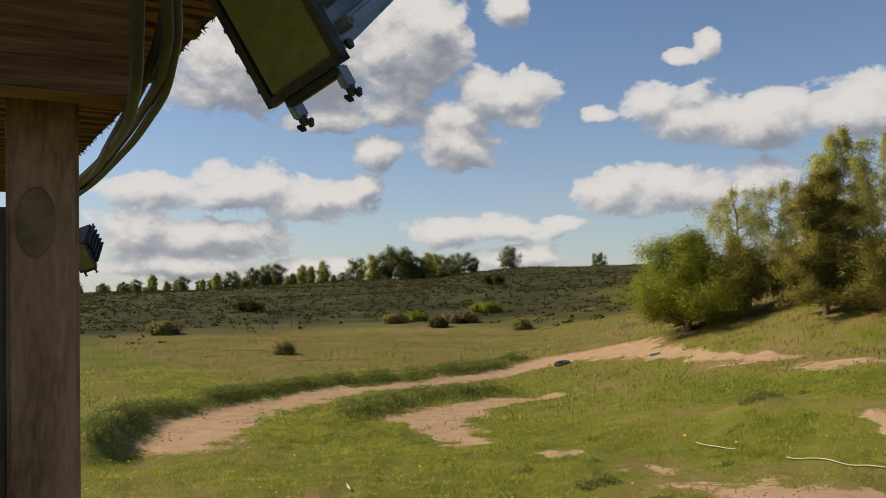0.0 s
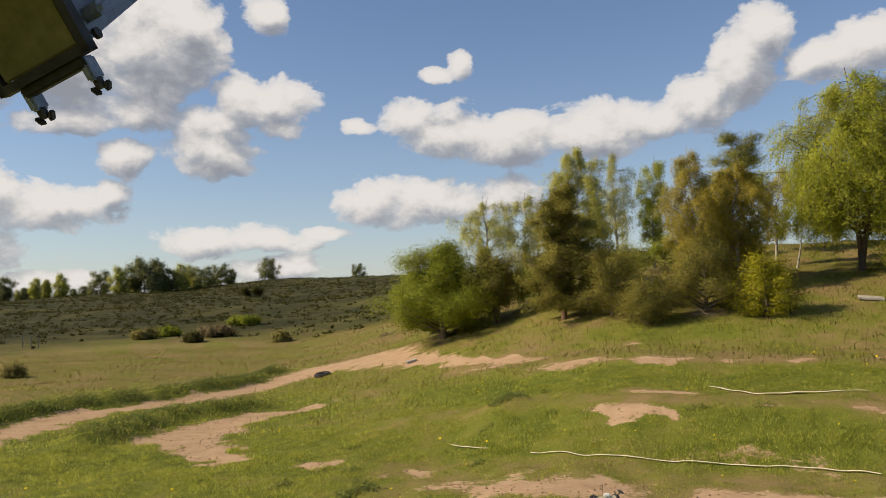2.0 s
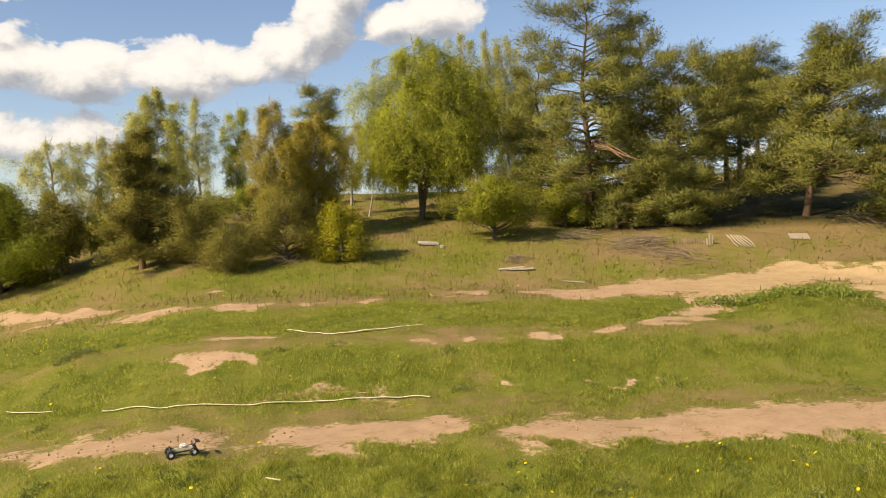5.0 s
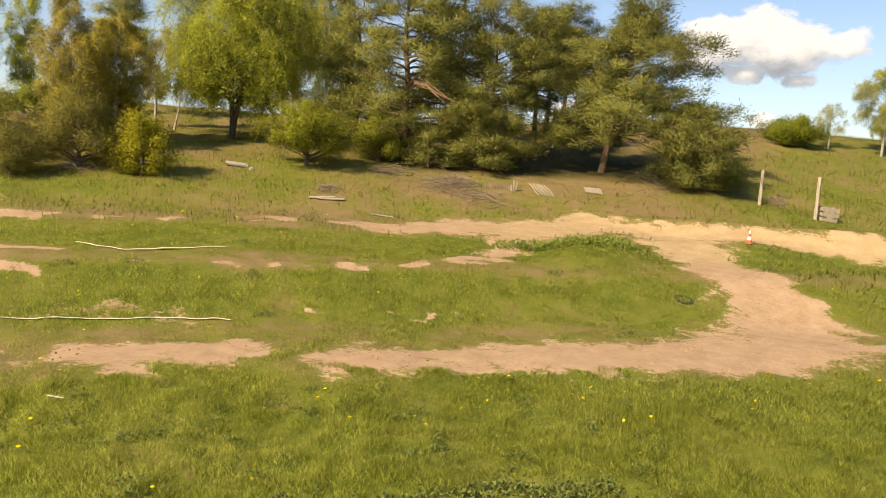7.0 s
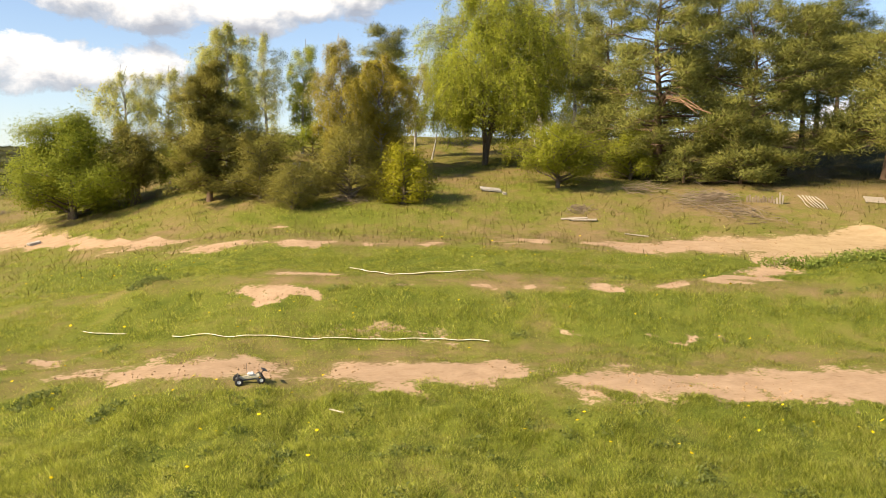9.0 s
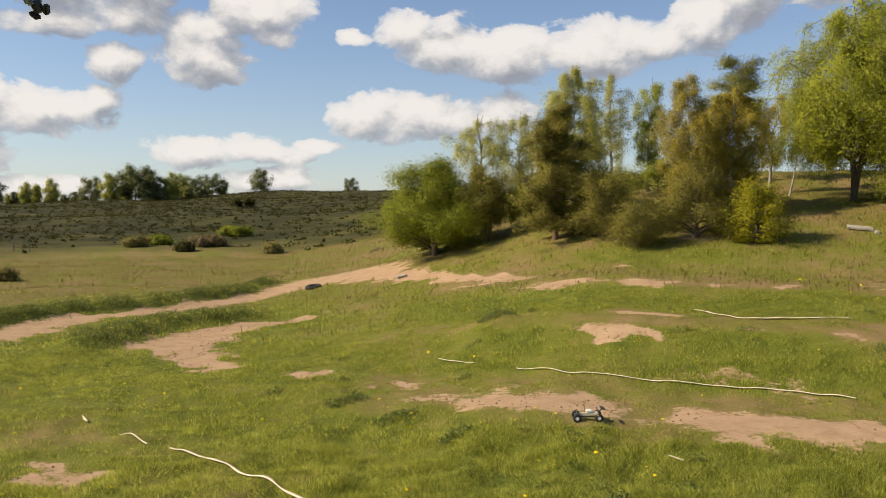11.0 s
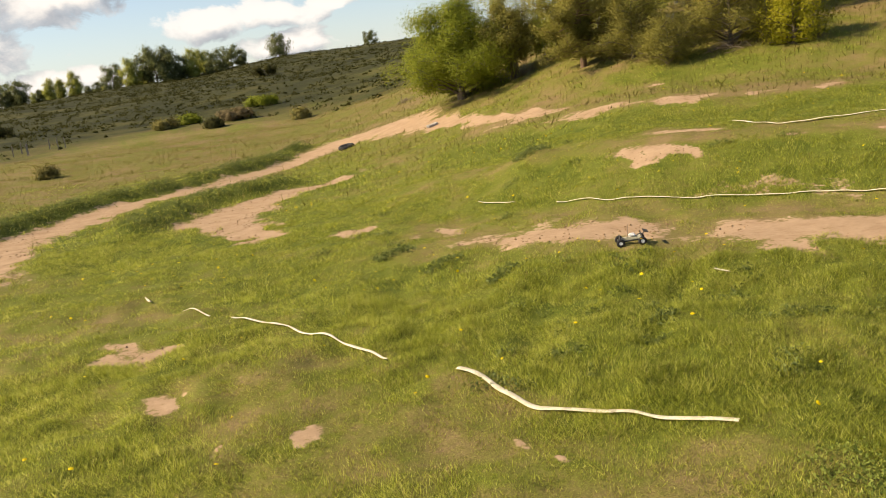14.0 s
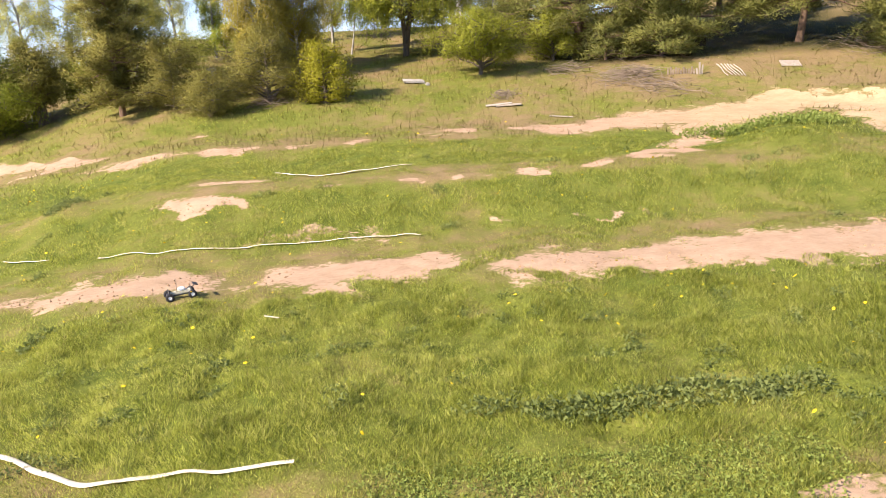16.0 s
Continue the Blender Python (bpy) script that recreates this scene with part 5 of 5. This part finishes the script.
def traffic_cone(az, d):
    root = empty("traffic_cone", on_ground(az, d) @ Matrix.Scale(0.88, 4), "small orange and white traffic cone on the turf", "cone")
    part("base", box(0.26, 0.26, 0.03, Matrix.Translation((0, 0, 0.03)), 0.01), M_ORANGE, root, "square orange foot")
    h = 0.46
    for i, (z0, z1, mat, nm) in enumerate(((0.04, 0.14, M_ORANGE, "lower_band"), (0.14, 0.26, M_WHITE, "white_band"), (0.26, 0.36, M_ORANGE, "middle_band"), (0.36, 0.46, M_WHITE, "tip"))):
        r = lambda z: 0.095 * (1 - z / 0.56)
        part(nm, cylinder(r(z0), z1 - z0, Matrix.Translation((0, 0, (z0 + z1) / 2)), 20, r(z1)), mat, root, "white reflective band" if mat is M_WHITE else "")


traffic_cone(-79.3, 25.6)


def fence_post(az, d, h, lean, seed, label, wide=0.12):
    x, y = at(az, d)
    root = tagged(part("fence_post", rough_box(wide, wide * 0.95, h + 0.1, seed, 0.012, 4, Matrix.Translation((0, 0, h / 2 - 0.05)), 0.012), M_OLDWOOD), label, "post", "fence posts")
    root.matrix_basis = Matrix.Translation((x, y, zat(x, y))) @ Matrix.Rotation(lean, 4, "Y")
    return root


fence_post(-79.7, 33.9, 1.35, 0.06, 3, "weathered leaning timber fence post on the grass hill")
fence_post(-83.1, 33.3, 1.6, 0.09, 5, "weathered leaning timber fence post beside a crate")
for i, az in enumerate((13.4, 12.6, 12.1, 11.8, 11.75, 10.5, 10.0, 9.6)):
    fence_post(az, 67 + (i % 3), 0.9 - 0.1 * (i % 2), 0.03 * (i % 3 - 1), 20 + i, "thin grey fence post at the edge of the heath", 0.07)


def crate(az, d):
    root = empty("wooden_crate", on_ground(az, d, 0.5), "slatted grey wooden crate in the grass", "crate")
    for z in (0.08, 0.26, 0.44):
        for s in (-1, 1):
            part("slat", rough_box(0.62, 0.02, 0.12, z * 9, 0.004, 2, Matrix.Translation((0, s * 0.24, z)), 0.003), M_OLDWOOD, root)
            part("slat", rough_box(0.02, 0.46, 0.12, z * 7, 0.004, 2, Matrix.Translation((s * 0.3, 0, z)), 0.003), M_OLDWOOD, root)
    for sx in (-1, 1):
        for sy in (-1, 1):
            part("corner_post", box(0.04, 0.04, 0.54, Matrix.Translation((sx * 0.28, sy * 0.215, 0.27)), 0.004), M_OLDWOOD, root)


crate(-83.7, 33.7)


def culvert():
    """A concrete slab over a dark burrow in the bank."""
    root = empty("concrete_shelter", on_ground(-44.4, 29.6, 0.1, -0.2) @ Matrix.Scale(0.75, 4), "small concrete slab over a dark hole with broken stones", "shelter")
    part("slab", rough_box(1.0, 0.55, 0.09, 2, 0.02, 4, Matrix.Translation((-0.05, 0.05, 0.36)) @ Matrix.Rotation(0.06, 4, "Y"), 0.012), M_CONCRETE, root, "pale slab")
    # dark walls and floor: the recess's shade is painted as their colour
    part("side_wall", rough_box(0.18, 0.5, 0.36, 4, 0.03, 3, Matrix.Translation((-0.42, 0.05, 0.15)), 0.02), M_DARKHOLE, root)
    part("side_wall", rough_box(0.22, 0.5, 0.36, 5, 0.03, 3, Matrix.Translation((0.36, 0.05, 0.15)), 0.02), M_CONCRETE, root)
    part("back_wall", rough_box(0.8, 0.06, 0.36, 6, 0.02, 3, Matrix.Translation((-0.03, 0.3, 0.15)), 0.01), M_DARKHOLE, root)
    part("floor_slab", rough_box(0.7, 0.6, 0.04, 6, 0.02, 3, Matrix.Translation((-0.03, 0.0, 0.0)), 0.01), M_DARKHOLE, root)
    rng = random.Random(4)
    for i in range(7):
        m = Matrix.Translation((0.42 + rng.uniform(-0.1, 0.35), -0.15 + rng.uniform(-0.15, 0.2), 0.06)) @ Euler((rng.random(), rng.random(), rng.random() * 3)).to_matrix().to_4x4()
        part("stone", rough_box(rng.uniform(0.1, 0.2), rng.uniform(0.08, 0.16), rng.uniform(0.06, 0.12), i, 0.03, 2, m, 0.015), M_CONCRETE, root)


culvert()


def boards(az, d, rows, label, name="plank_heap", mat=None, cat="planks"):
    root = empty(name, on_ground(az, d) @ Matrix.Scale(0.78, 4), label, cat)
    for i, (x, y, z, L, w, rz, rx) in enumerate(rows):
        part("plank", rough_box(L, w, 0.03, i * 3.1, 0.006, 3, Matrix.Translation((x, y, z)) @ Matrix.Rotation(rz, 4, "Z") @ Matrix.Rotation(rx, 4, "X"), 0.004), mat or M_PALEWOOD, root)
    return root


boards(-50.4, 26.0, [(-0.2, 0.05, 0.05, 0.95, 0.2, 0.1, 0.05), (0.25, -0.2, 0.06, 1.0, 0.24, -0.05, -0.05), (0.0, -0.1, 0.09, 0.8, 0.16, 0.2, 0.1)], "bleached pale planks lying on the grass")
boards(-54.4, 24.7, [(0, 0, 0.05, 0.9, 0.1, -0.08, 0)], "single pale plank beside the track", "loose_plank")


def logs():
    root = empty("log_heap", on_ground(-65.4, 29.7, 0.0) @ Matrix.Scale(0.75, 4), "bundle of crooked bleached branches leaning down the bank", "logs")
    rng = np.random.RandomState(9)
    s = math.sqrt(0.5)
    for i in range(6):
        k = np.linspace(0, 1, 9)
        off = i * 0.15 - 0.36
        P = np.stack([off + 0.55 * k - 0.3 + 0.03 * np.sin(k * 6 + i), 0.45 - 0.9 * k + 0.04 * np.cos(k * 5 + i * 2), 0.3 - 0.26 * k + 0.05 * rng.rand()], -1)
        part_mesh("branch", mesh_np("branch", *tube(P, 0.032 - 0.012 * k, 7), smooth=True), M_PALEWOOD, root)


logs()


def palisade():
    root = empty("stake_row", on_ground(-62.6, 29.5), "short row of upright pale wooden stakes in the bank", "stakes")
    s = math.sqrt(0.5)
    for i in range(14):
        x, y = (i - 7) * 0.085, 0.04 * math.sin(i)
        h = 0.12 + 0.05 * math.sin(i * 2.3) + (0.16 if i > 11 else 0)
        part("stake", rough_box(0.065, 0.04, h + 0.1, i, 0.006, 2, Matrix.Translation((x, y, h / 2)) @ Matrix.Rotation(0.08 * math.sin(i * 5), 4, "Y"), 0.005), M_TWIG if i < 11 else M_OLDWOOD, root)


palisade()


def grate():
    root = empty("metal_grate", on_ground(-68.9, 31.2, 0.15, 0.05), "grey barred rack lying on the bank", "grate")
    for s in (-1, 1):
        part("side_bar", box(0.04, 0.86, 0.03, Matrix.Translation((s * 0.3, 0, 0)), 0.004), M_OLDWOOD, root)
    for i in range(10):
        part("cross_bar", bar((-0.3, -0.38 + i * 0.085, 0.01), (0.3, -0.38 + i * 0.085, 0.01), 0.012, 6), M_OLDWOOD, root)


grate()


def dark_box(az, d):
    root = empty("feed_box", on_ground(az, d, 0.4), "small dark open box in the shade", "box")
    part("body", box(0.5, 0.35, 0.34, Matrix.Translation((0, 0, 0.2)), 0.012), M_DARKHOLE, root)
    part("lid", box(0.56, 0.4, 0.03, Matrix.Translation((0, 0.0, 0.39)), 0.006), M_OLDWOOD, root, "grey lid")


dark_box(-63.3, 34.9)


def brush(az, d, size, n, seed, label, mat=None, high=0.45):
    """A heap of dead twigs."""
    rng = np.random.RandomState(seed)
    m = on_ground(az, d)
    pieces = []
    for i in range(n):
        c = rng.normal(size=2) * size * 0.4
        L = rng.uniform(0.3, 1.0) * min(size, 1.6)
        a = rng.uniform(0, 6.28)
        k = np.linspace(0, 1, 5)
        hgt = max(0.02, high * (1 - np.hypot(*c) / (size * 1.1))) * rng.uniform(0.1, 1)
        P = np.stack([c[0] + np.cos(a) * L * (k - 0.5), c[1] + np.sin(a) * L * (k - 0.5), 0.03 + hgt * (0.6 + 0.6 * k * rng.uniform(-1, 1)) + 0.06 * np.sin(k * 4 + i)], -1)
        P[:, 2] = np.maximum(P[:, 2], 0.01)
        pieces.append(tube(P, rng.uniform(0.005, 0.014) * (1 - 0.6 * k), 4))
    ob = part_mesh("brushwood", mesh_np("brushwood", *merged(pieces), smooth=True), mat or M_TWIG)
    ob.matrix_basis = m
    return tagged(ob, label, "brushwood", kind="stuff")


brush(-54.8, 30.0, 1.1, 60, 51, "heap of grey dead branches under the pine")
brush(-58.9, 29.2, 1.2, 220, 52, "heap of brown brushwood on the bank", None, 0.55)
brush(-61.2, 28.0, 1.3, 70, 53, "scattered dead branches along the bank", None, 0.2)
brush(-34.3, 28.1, 0.8, 45, 54, "dead branches by a juniper", M_TWIG, 0.45)
brush(-58.3, 33.0, 1.6, 80, 55, "dead branches in the shade of the pines")
brush(-73.0, 34.0, 1.8, 60, 56, "fallen boughs below the wide pine")
brush(-80.6, 34.6, 0.7, 60, 57, "grey dead brushwood at a fence post", M_TWIG, 0.6)
brush(-50.5, 27.0, 0.5, 70, 58, "tangle of dry stalks behind the planks", M_TWIG, 0.3)


# ---- model buggy on the low track ----
def buggy(az, d, rz):
    root = empty("model_buggy", on_ground(az, d, rz, 0.0), "small dusty cream and black off-road model buggy with a rear wing", "toy car")
    bm = box(0.30, 0.10, 0.05, Matrix.Translation((0, 0, 0.095)), 0.012)
    for v in bm.verts:
        if v.co.x > 0.08:
            v.co.y *= 0.55
            v.co.z -= 0.012
    part("body", bm, M_SHELL, root, "dusty cream shell")
    part("cab", box(0.10, 0.085, 0.045, Matrix.Translation((-0.02, 0, 0.137)), 0.016), M_WHITE, root, "white cab")
    part("chassis", box(0.36, 0.09, 0.012, Matrix.Translation((0, 0, 0.06)), 0.003), M_DARKMETAL, root)
    for x in (-0.15, 0.16):
        part("shock_tower", box(0.012, 0.10, 0.07, Matrix.Translation((x, 0, 0.115)), 0.003), M_DARKMETAL, root)
        for s in (-1, 1):
            part("arm", bar((x, s * 0.03, 0.062), (x, s * 0.115, 0.06), 0.008), M_DARKMETAL, root)
            part("shock", bar((x, s * 0.04, 0.145), (x, s * 0.10, 0.065), 0.01), M_DARKMETAL, root)
            w = part("wheel", torus(0.038, 0.022, Matrix.Translation((x, s * 0.135, 0.058)) @ Matrix.Rotation(radians(90), 4, "X") @ Matrix.Diagonal((1, 1, 1.25, 1)), 20, 8, 0.15), M_RUBBER, root)
            part("rim", cylinder(0.036, 0.04, Matrix.Translation((x, s * 0.135, 0.058)) @ Matrix.Rotation(radians(90), 4, "X"), 16, None, 0.004), M_WHITE, w, "white wheel rim")
    part("wing", box(0.075, 0.18, 0.012, Matrix.Translation((-0.215, 0, 0.175)) @ Matrix.Rotation(-0.35, 4, "Y"), 0.004), M_DARKMETAL, root, "black rear wing")
    for s in (-1, 1):
        part("wing_strut", bar((-0.16, s * 0.025, 0.12), (-0.21, s * 0.025, 0.17), 0.004), M_DARKMETAL, root)
    part("aerial", bar((0.05, 0.03, 0.11), (0.03, 0.03, 0.30), 0.0025), M_DARKMETAL, root)


buggy(-27.5, 11.86, radians(186))


# ---- small growth ----
def broadleaf(name, spots, seed, mat, label, size=0.075, hgt=0.22, per_m2=160):
    """Patches of broad-leaved weeds: (bearing, distance, half length, half width, turn)."""
    rng = np.random.RandomState(seed)
    C, S = [], []
    for az, d, a, b, turn in spots:
        n = int(math.pi * a * b * per_m2)
        r, t = np.sqrt(rng.rand(n)), rng.uniform(0, 6.283, n)
        px, py = r * np.cos(t) * a, r * np.sin(t) * b
        x0, y0 = at(az, d)
        x, y = x0 + px * math.cos(turn) - py * math.sin(turn), y0 + px * math.sin(turn) + py * math.cos(turn)
        top = hgt * (1 - 0.5 * r * r) * rng.uniform(0.5, 1.1, n)
        for k in range(5):
            f = (k + 1) / 5
            C.append(np.stack([x, y, height(x, y) + top * f], -1) + rng.normal(size=(n, 3)) * [[0.03, 0.03, 0.01]])
    V, F = leaves(rng, np.concatenate(C), 1, 0.012, size, 0.65)
    return tagged(part_mesh(name, mesh_np(name, V, F), mat), label, "weeds", kind="stuff")


broadleaf("nettle_patch", [(-48.8, 7.4, 0.35, 0.16, -0.7), (-55.2, 7.35, 0.6, 0.25, -0.8), (-61.0, 7.5, 0.5, 0.22, -0.9), (-65.8, 7.85, 0.6, 0.28, -0.9), (-70.0, 8.2, 0.4, 0.22, -1.0)], 81, M_NETTLE, "dark green nettles on the near bank", 0.05, 0.17, 260)
broadleaf("clover", [(-48, 6.0, 0.7, 0.5, 0), (-55, 6.0, 0.8, 0.5, 0), (-62, 6.2, 0.8, 0.5, 0), (-69, 6.5, 0.8, 0.6, 0), (-42, 6.1, 0.5, 0.4, 0)], 85, M_CLOVER, "low bright clover leaves in the near turf", 0.028, 0.075, 300)
broadleaf("dock_plants", [(-29.4, 8.9, 0.2, 0.14, 0.5), (-28.8, 8.35, 0.16, 0.1, 0.4), (-30.4, 9.6, 0.12, 0.07, 0.4), (-21.1, 18.7, 0.5, 0.28, 0.3), (-10.6, 14.0, 0.45, 0.24, 0.4), (-37.8, 7.6, 0.14, 0.1, 0), (-14.0, 12.6, 0.4, 0.2, 0.4), (-18.3, 11.4, 0.3, 0.16, 0.4)], 82, M_NETTLE, "dark leafy docks and clover tufts in the grass", 0.045, 0.12, 330)
broadleaf("island_weeds", [(-64.5, 21.2, 0.8, 0.3, -0.9), (-67.5, 21.4, 0.9, 0.4, -0.9), (-70.3, 21.6, 0.8, 0.45, -0.9)], 88, M_CLOVER, "rank dark green weeds on the grass island", 0.07, 0.26, 200)
rt = random.Random(15)
TUFTS = [(rt.uniform(-80, -16), rt.uniform(7.6, 11.4), rt.uniform(0.08, 0.24), rt.uniform(0.06, 0.13), rt.uniform(-1, 1)) for _ in range(60)]
TUFTS += [(rt.uniform(-80, 8), rt.uniform(14.5, 21.5), rt.uniform(0.1, 0.3), rt.uniform(0.08, 0.16), rt.uniform(-1, 1)) for _ in range(40)]
TUFTS = [t for t in TUFTS if float(earth(np.array([at(t[0], t[1])[0]]), np.array([at(t[0], t[1])[1]]))[0]) < 0.3]
broadleaf("weed_tufts", TUFTS, 86, M_NETTLE, "small dark leafy weed tufts scattered in the grass", 0.036, 0.1, 260)


def berm_weeds():
    rng = np.random.RandomState(83)
    C = []
    for line, n in ((BERM_LEFT, 13000), (BERM_INNER, 2600)):
        P = np.array(line)[:, :2]
        seg = np.concatenate([[0], np.cumsum(np.hypot(*np.diff(P, axis=0).T))])
        s = rng.uniform(0, seg[-1], n)
        x = np.interp(s, seg, P[:, 0]) + rng.normal(0, 0.36, n)
        y = np.interp(s, seg, P[:, 1]) + rng.normal(0, 0.36, n)
        k = rng.rand(n) < -0.15 + 1.5 * smooth_noise(x, y, 0.6, 84)
        x, y = x[k], y[k]
        for f in (0.3, 0.65, 1.0):
            C.append(np.stack([x, y, height(x, y) + f * rng.uniform(0.03, 0.2, len(x))], -1))
    V, F = leaves(rng, np.concatenate(C), 1, 0.03, 0.055, 0.55)
    tagged(part_mesh("berm_weeds", mesh_np("berm_weeds", V, F), M_NETTLE), "dark coarse weeds along the crest of the berm", "weeds", kind="stuff")


berm_weeds()


def flowers():
    rng = np.random.RandomState(91)
    n = 900
    r = np.sqrt(rng.uniform(6.5 ** 2, 24 ** 2, n))
    a = rng.uniform(-96, 25, n)
    x, y = at(0, 0)[0] - r * np.sin(np.radians(a)), r * np.cos(np.radians(a))
    u = (x + y) * math.sqrt(0.5)
    keep = (earth(x, y) < 0.4) & ((np.abs(u - 10.4) < 1.2) | (np.abs(u - 15.2) < 0.7) | (np.abs(u - 19.8) < 0.8) | (rng.rand(n) < 0.25))
    x, y = x[keep], y[keep]
    n = len(x)
    z = height(x, y) + rng.uniform(0.07, 0.16, n)
    an = np.arange(8) * math.pi / 4
    rad = rng.uniform(0.014, 0.026, n)
    tx, ty = rng.normal(0, 0.35, n), rng.normal(0, 0.35, n)
    ring = np.stack([x[:, None] + rad[:, None] * np.cos(an), y[:, None] + rad[:, None] * np.sin(an), z[:, None] + rad[:, None] * (tx[:, None] * np.cos(an) + ty[:, None] * np.sin(an))], -1)
    mid = np.stack([x, y, z + 0.009], -1)[:, None]
    V = np.concatenate([ring, mid], 1).reshape(-1, 3)
    o = np.arange(n)[:, None, None] * 9
    F = (o + np.array([[[i, (i + 1) % 8, 8] for i in range(8)]])).reshape(-1, 3)
    tagged(part_mesh("dandelions", mesh_np("dandelions", V, F), M_BLOOM), "small yellow dandelion heads in the grass", "flowers", kind="stuff")


flowers()


def clods():
    """Loose crumbs of soil and turf on the bare earth."""
    rng = np.random.RandomState(95)
    n = 26000
    r = np.sqrt(rng.uniform(9 ** 2, 26 ** 2, n))
    a = rng.uniform(-97, 24, n)
    x, y = -r * np.sin(np.radians(a)), r * np.cos(np.radians(a))
    e = earth(x, y)
    keep = (e > 0.45) & (rng.rand(n) < np.clip(1.25 - 1.6 * (e - 0.45), 0.06, 1)) & (smooth_noise(x, y, 0.7, 96) > 0.45)
    x, y = x[keep], y[keep]
    n = len(x)
    s = rng.uniform(0.008, 0.03, n) ** 1.0
    base = np.array([[1, 0, 0], [-0.5, 0.87, 0], [-0.5, -0.87, 0], [0.1, 0.05, 0.8]])
    V = np.stack([x, y, height(x, y)], -1)[:, None] + base[None] * s[:, None, None] * rng.uniform(0.6, 1.4, (n, 4, 3))
    F = (np.arange(n)[:, None, None] * 4 + np.array([[[0, 1, 3], [1, 2, 3], [2, 0, 3]]])).reshape(-1, 3)
    tagged(part_mesh("earth_crumbs", mesh_np("earth_crumbs", V.reshape(-1, 3), F), M_CLOD), "loose crumbs of soil on the bare track", "soil", kind="stuff")


clods()

# low bushes out on the field and at the edge of the heath
for i, (az, d, h, rad, leaf) in enumerate(((11.0, 45, 0.4, 0.36, M_FIELD), (-5.5, 62, 0.5, 0.5, M_FIELD), (3.4, 72, 0.5, 1.0, M_FIELD), (1.9, 74, 0.5, 0.8, M_HAW), (-3.1, 80, 0.7, 1.2, M_HAW),
                                           (-1.2, 70, 0.6, 1.3, M_TWIGGY), (18.8, 66, 0.6, 0.9, M_FIELD), (0.3, 66, 0.45, 0.5, M_HEATH), (13.4, 92, 1.0, 1.5, M_HEATH), (-3.5, 130, 1.2, 2.0, M_HEATH), (-16.2, 39, 0.35, 0.5, M_HEATH))):
    shrub("field_bush", az, d, h, rad, 120 + i, leaf, "low bush standing alone in the dry grass", 14, 6, 8, 0.12 if d < 60 else 0.2, group="bushes on the field")

# scrap by the trees
stone = tagged(part("pale_stone", rough_box(0.32, 0.2, 0.34, 8, 0.06, 4, Matrix.Translation((0, 0, 0.14)), 0.03), M_CONCRETE), "pale upright stone among the bushes", "stone")
stone.matrix_basis = on_ground(-30.9, 34.5, 0.2)
for az, d, s in ((-56.9, 35.0, 0.22), (-57.5, 34.9, 0.18), (-45.3, 29.2, 0.12)):
    chunk = tagged(part("broken_stone", rough_box(s * 1.3, s, s * 0.8, az, s * 0.25, 3, Matrix.Translation((0, 0, s * 0.3)), s * 0.1), M_CONCRETE), "small pale broken stone lying in the litter", "stone", "stones under the pines")
    chunk.matrix_basis = on_ground(az, d, az)
plate = tagged(part("broken_plate", rough_box(0.4, 0.3, 0.09, 12, 0.03, 3, Matrix.Translation((0, 0, 0.05)), 0.015), M_CONCRETE), "broken pale slab lying beside the track", "slab")
plate.matrix_basis = on_ground(-14.4, 31.5, 0.3)
brush(-12.7, 45.5, 0.5, 40, 59, "small heap of dead wood in the dry grass", M_TWIG, 0.4)
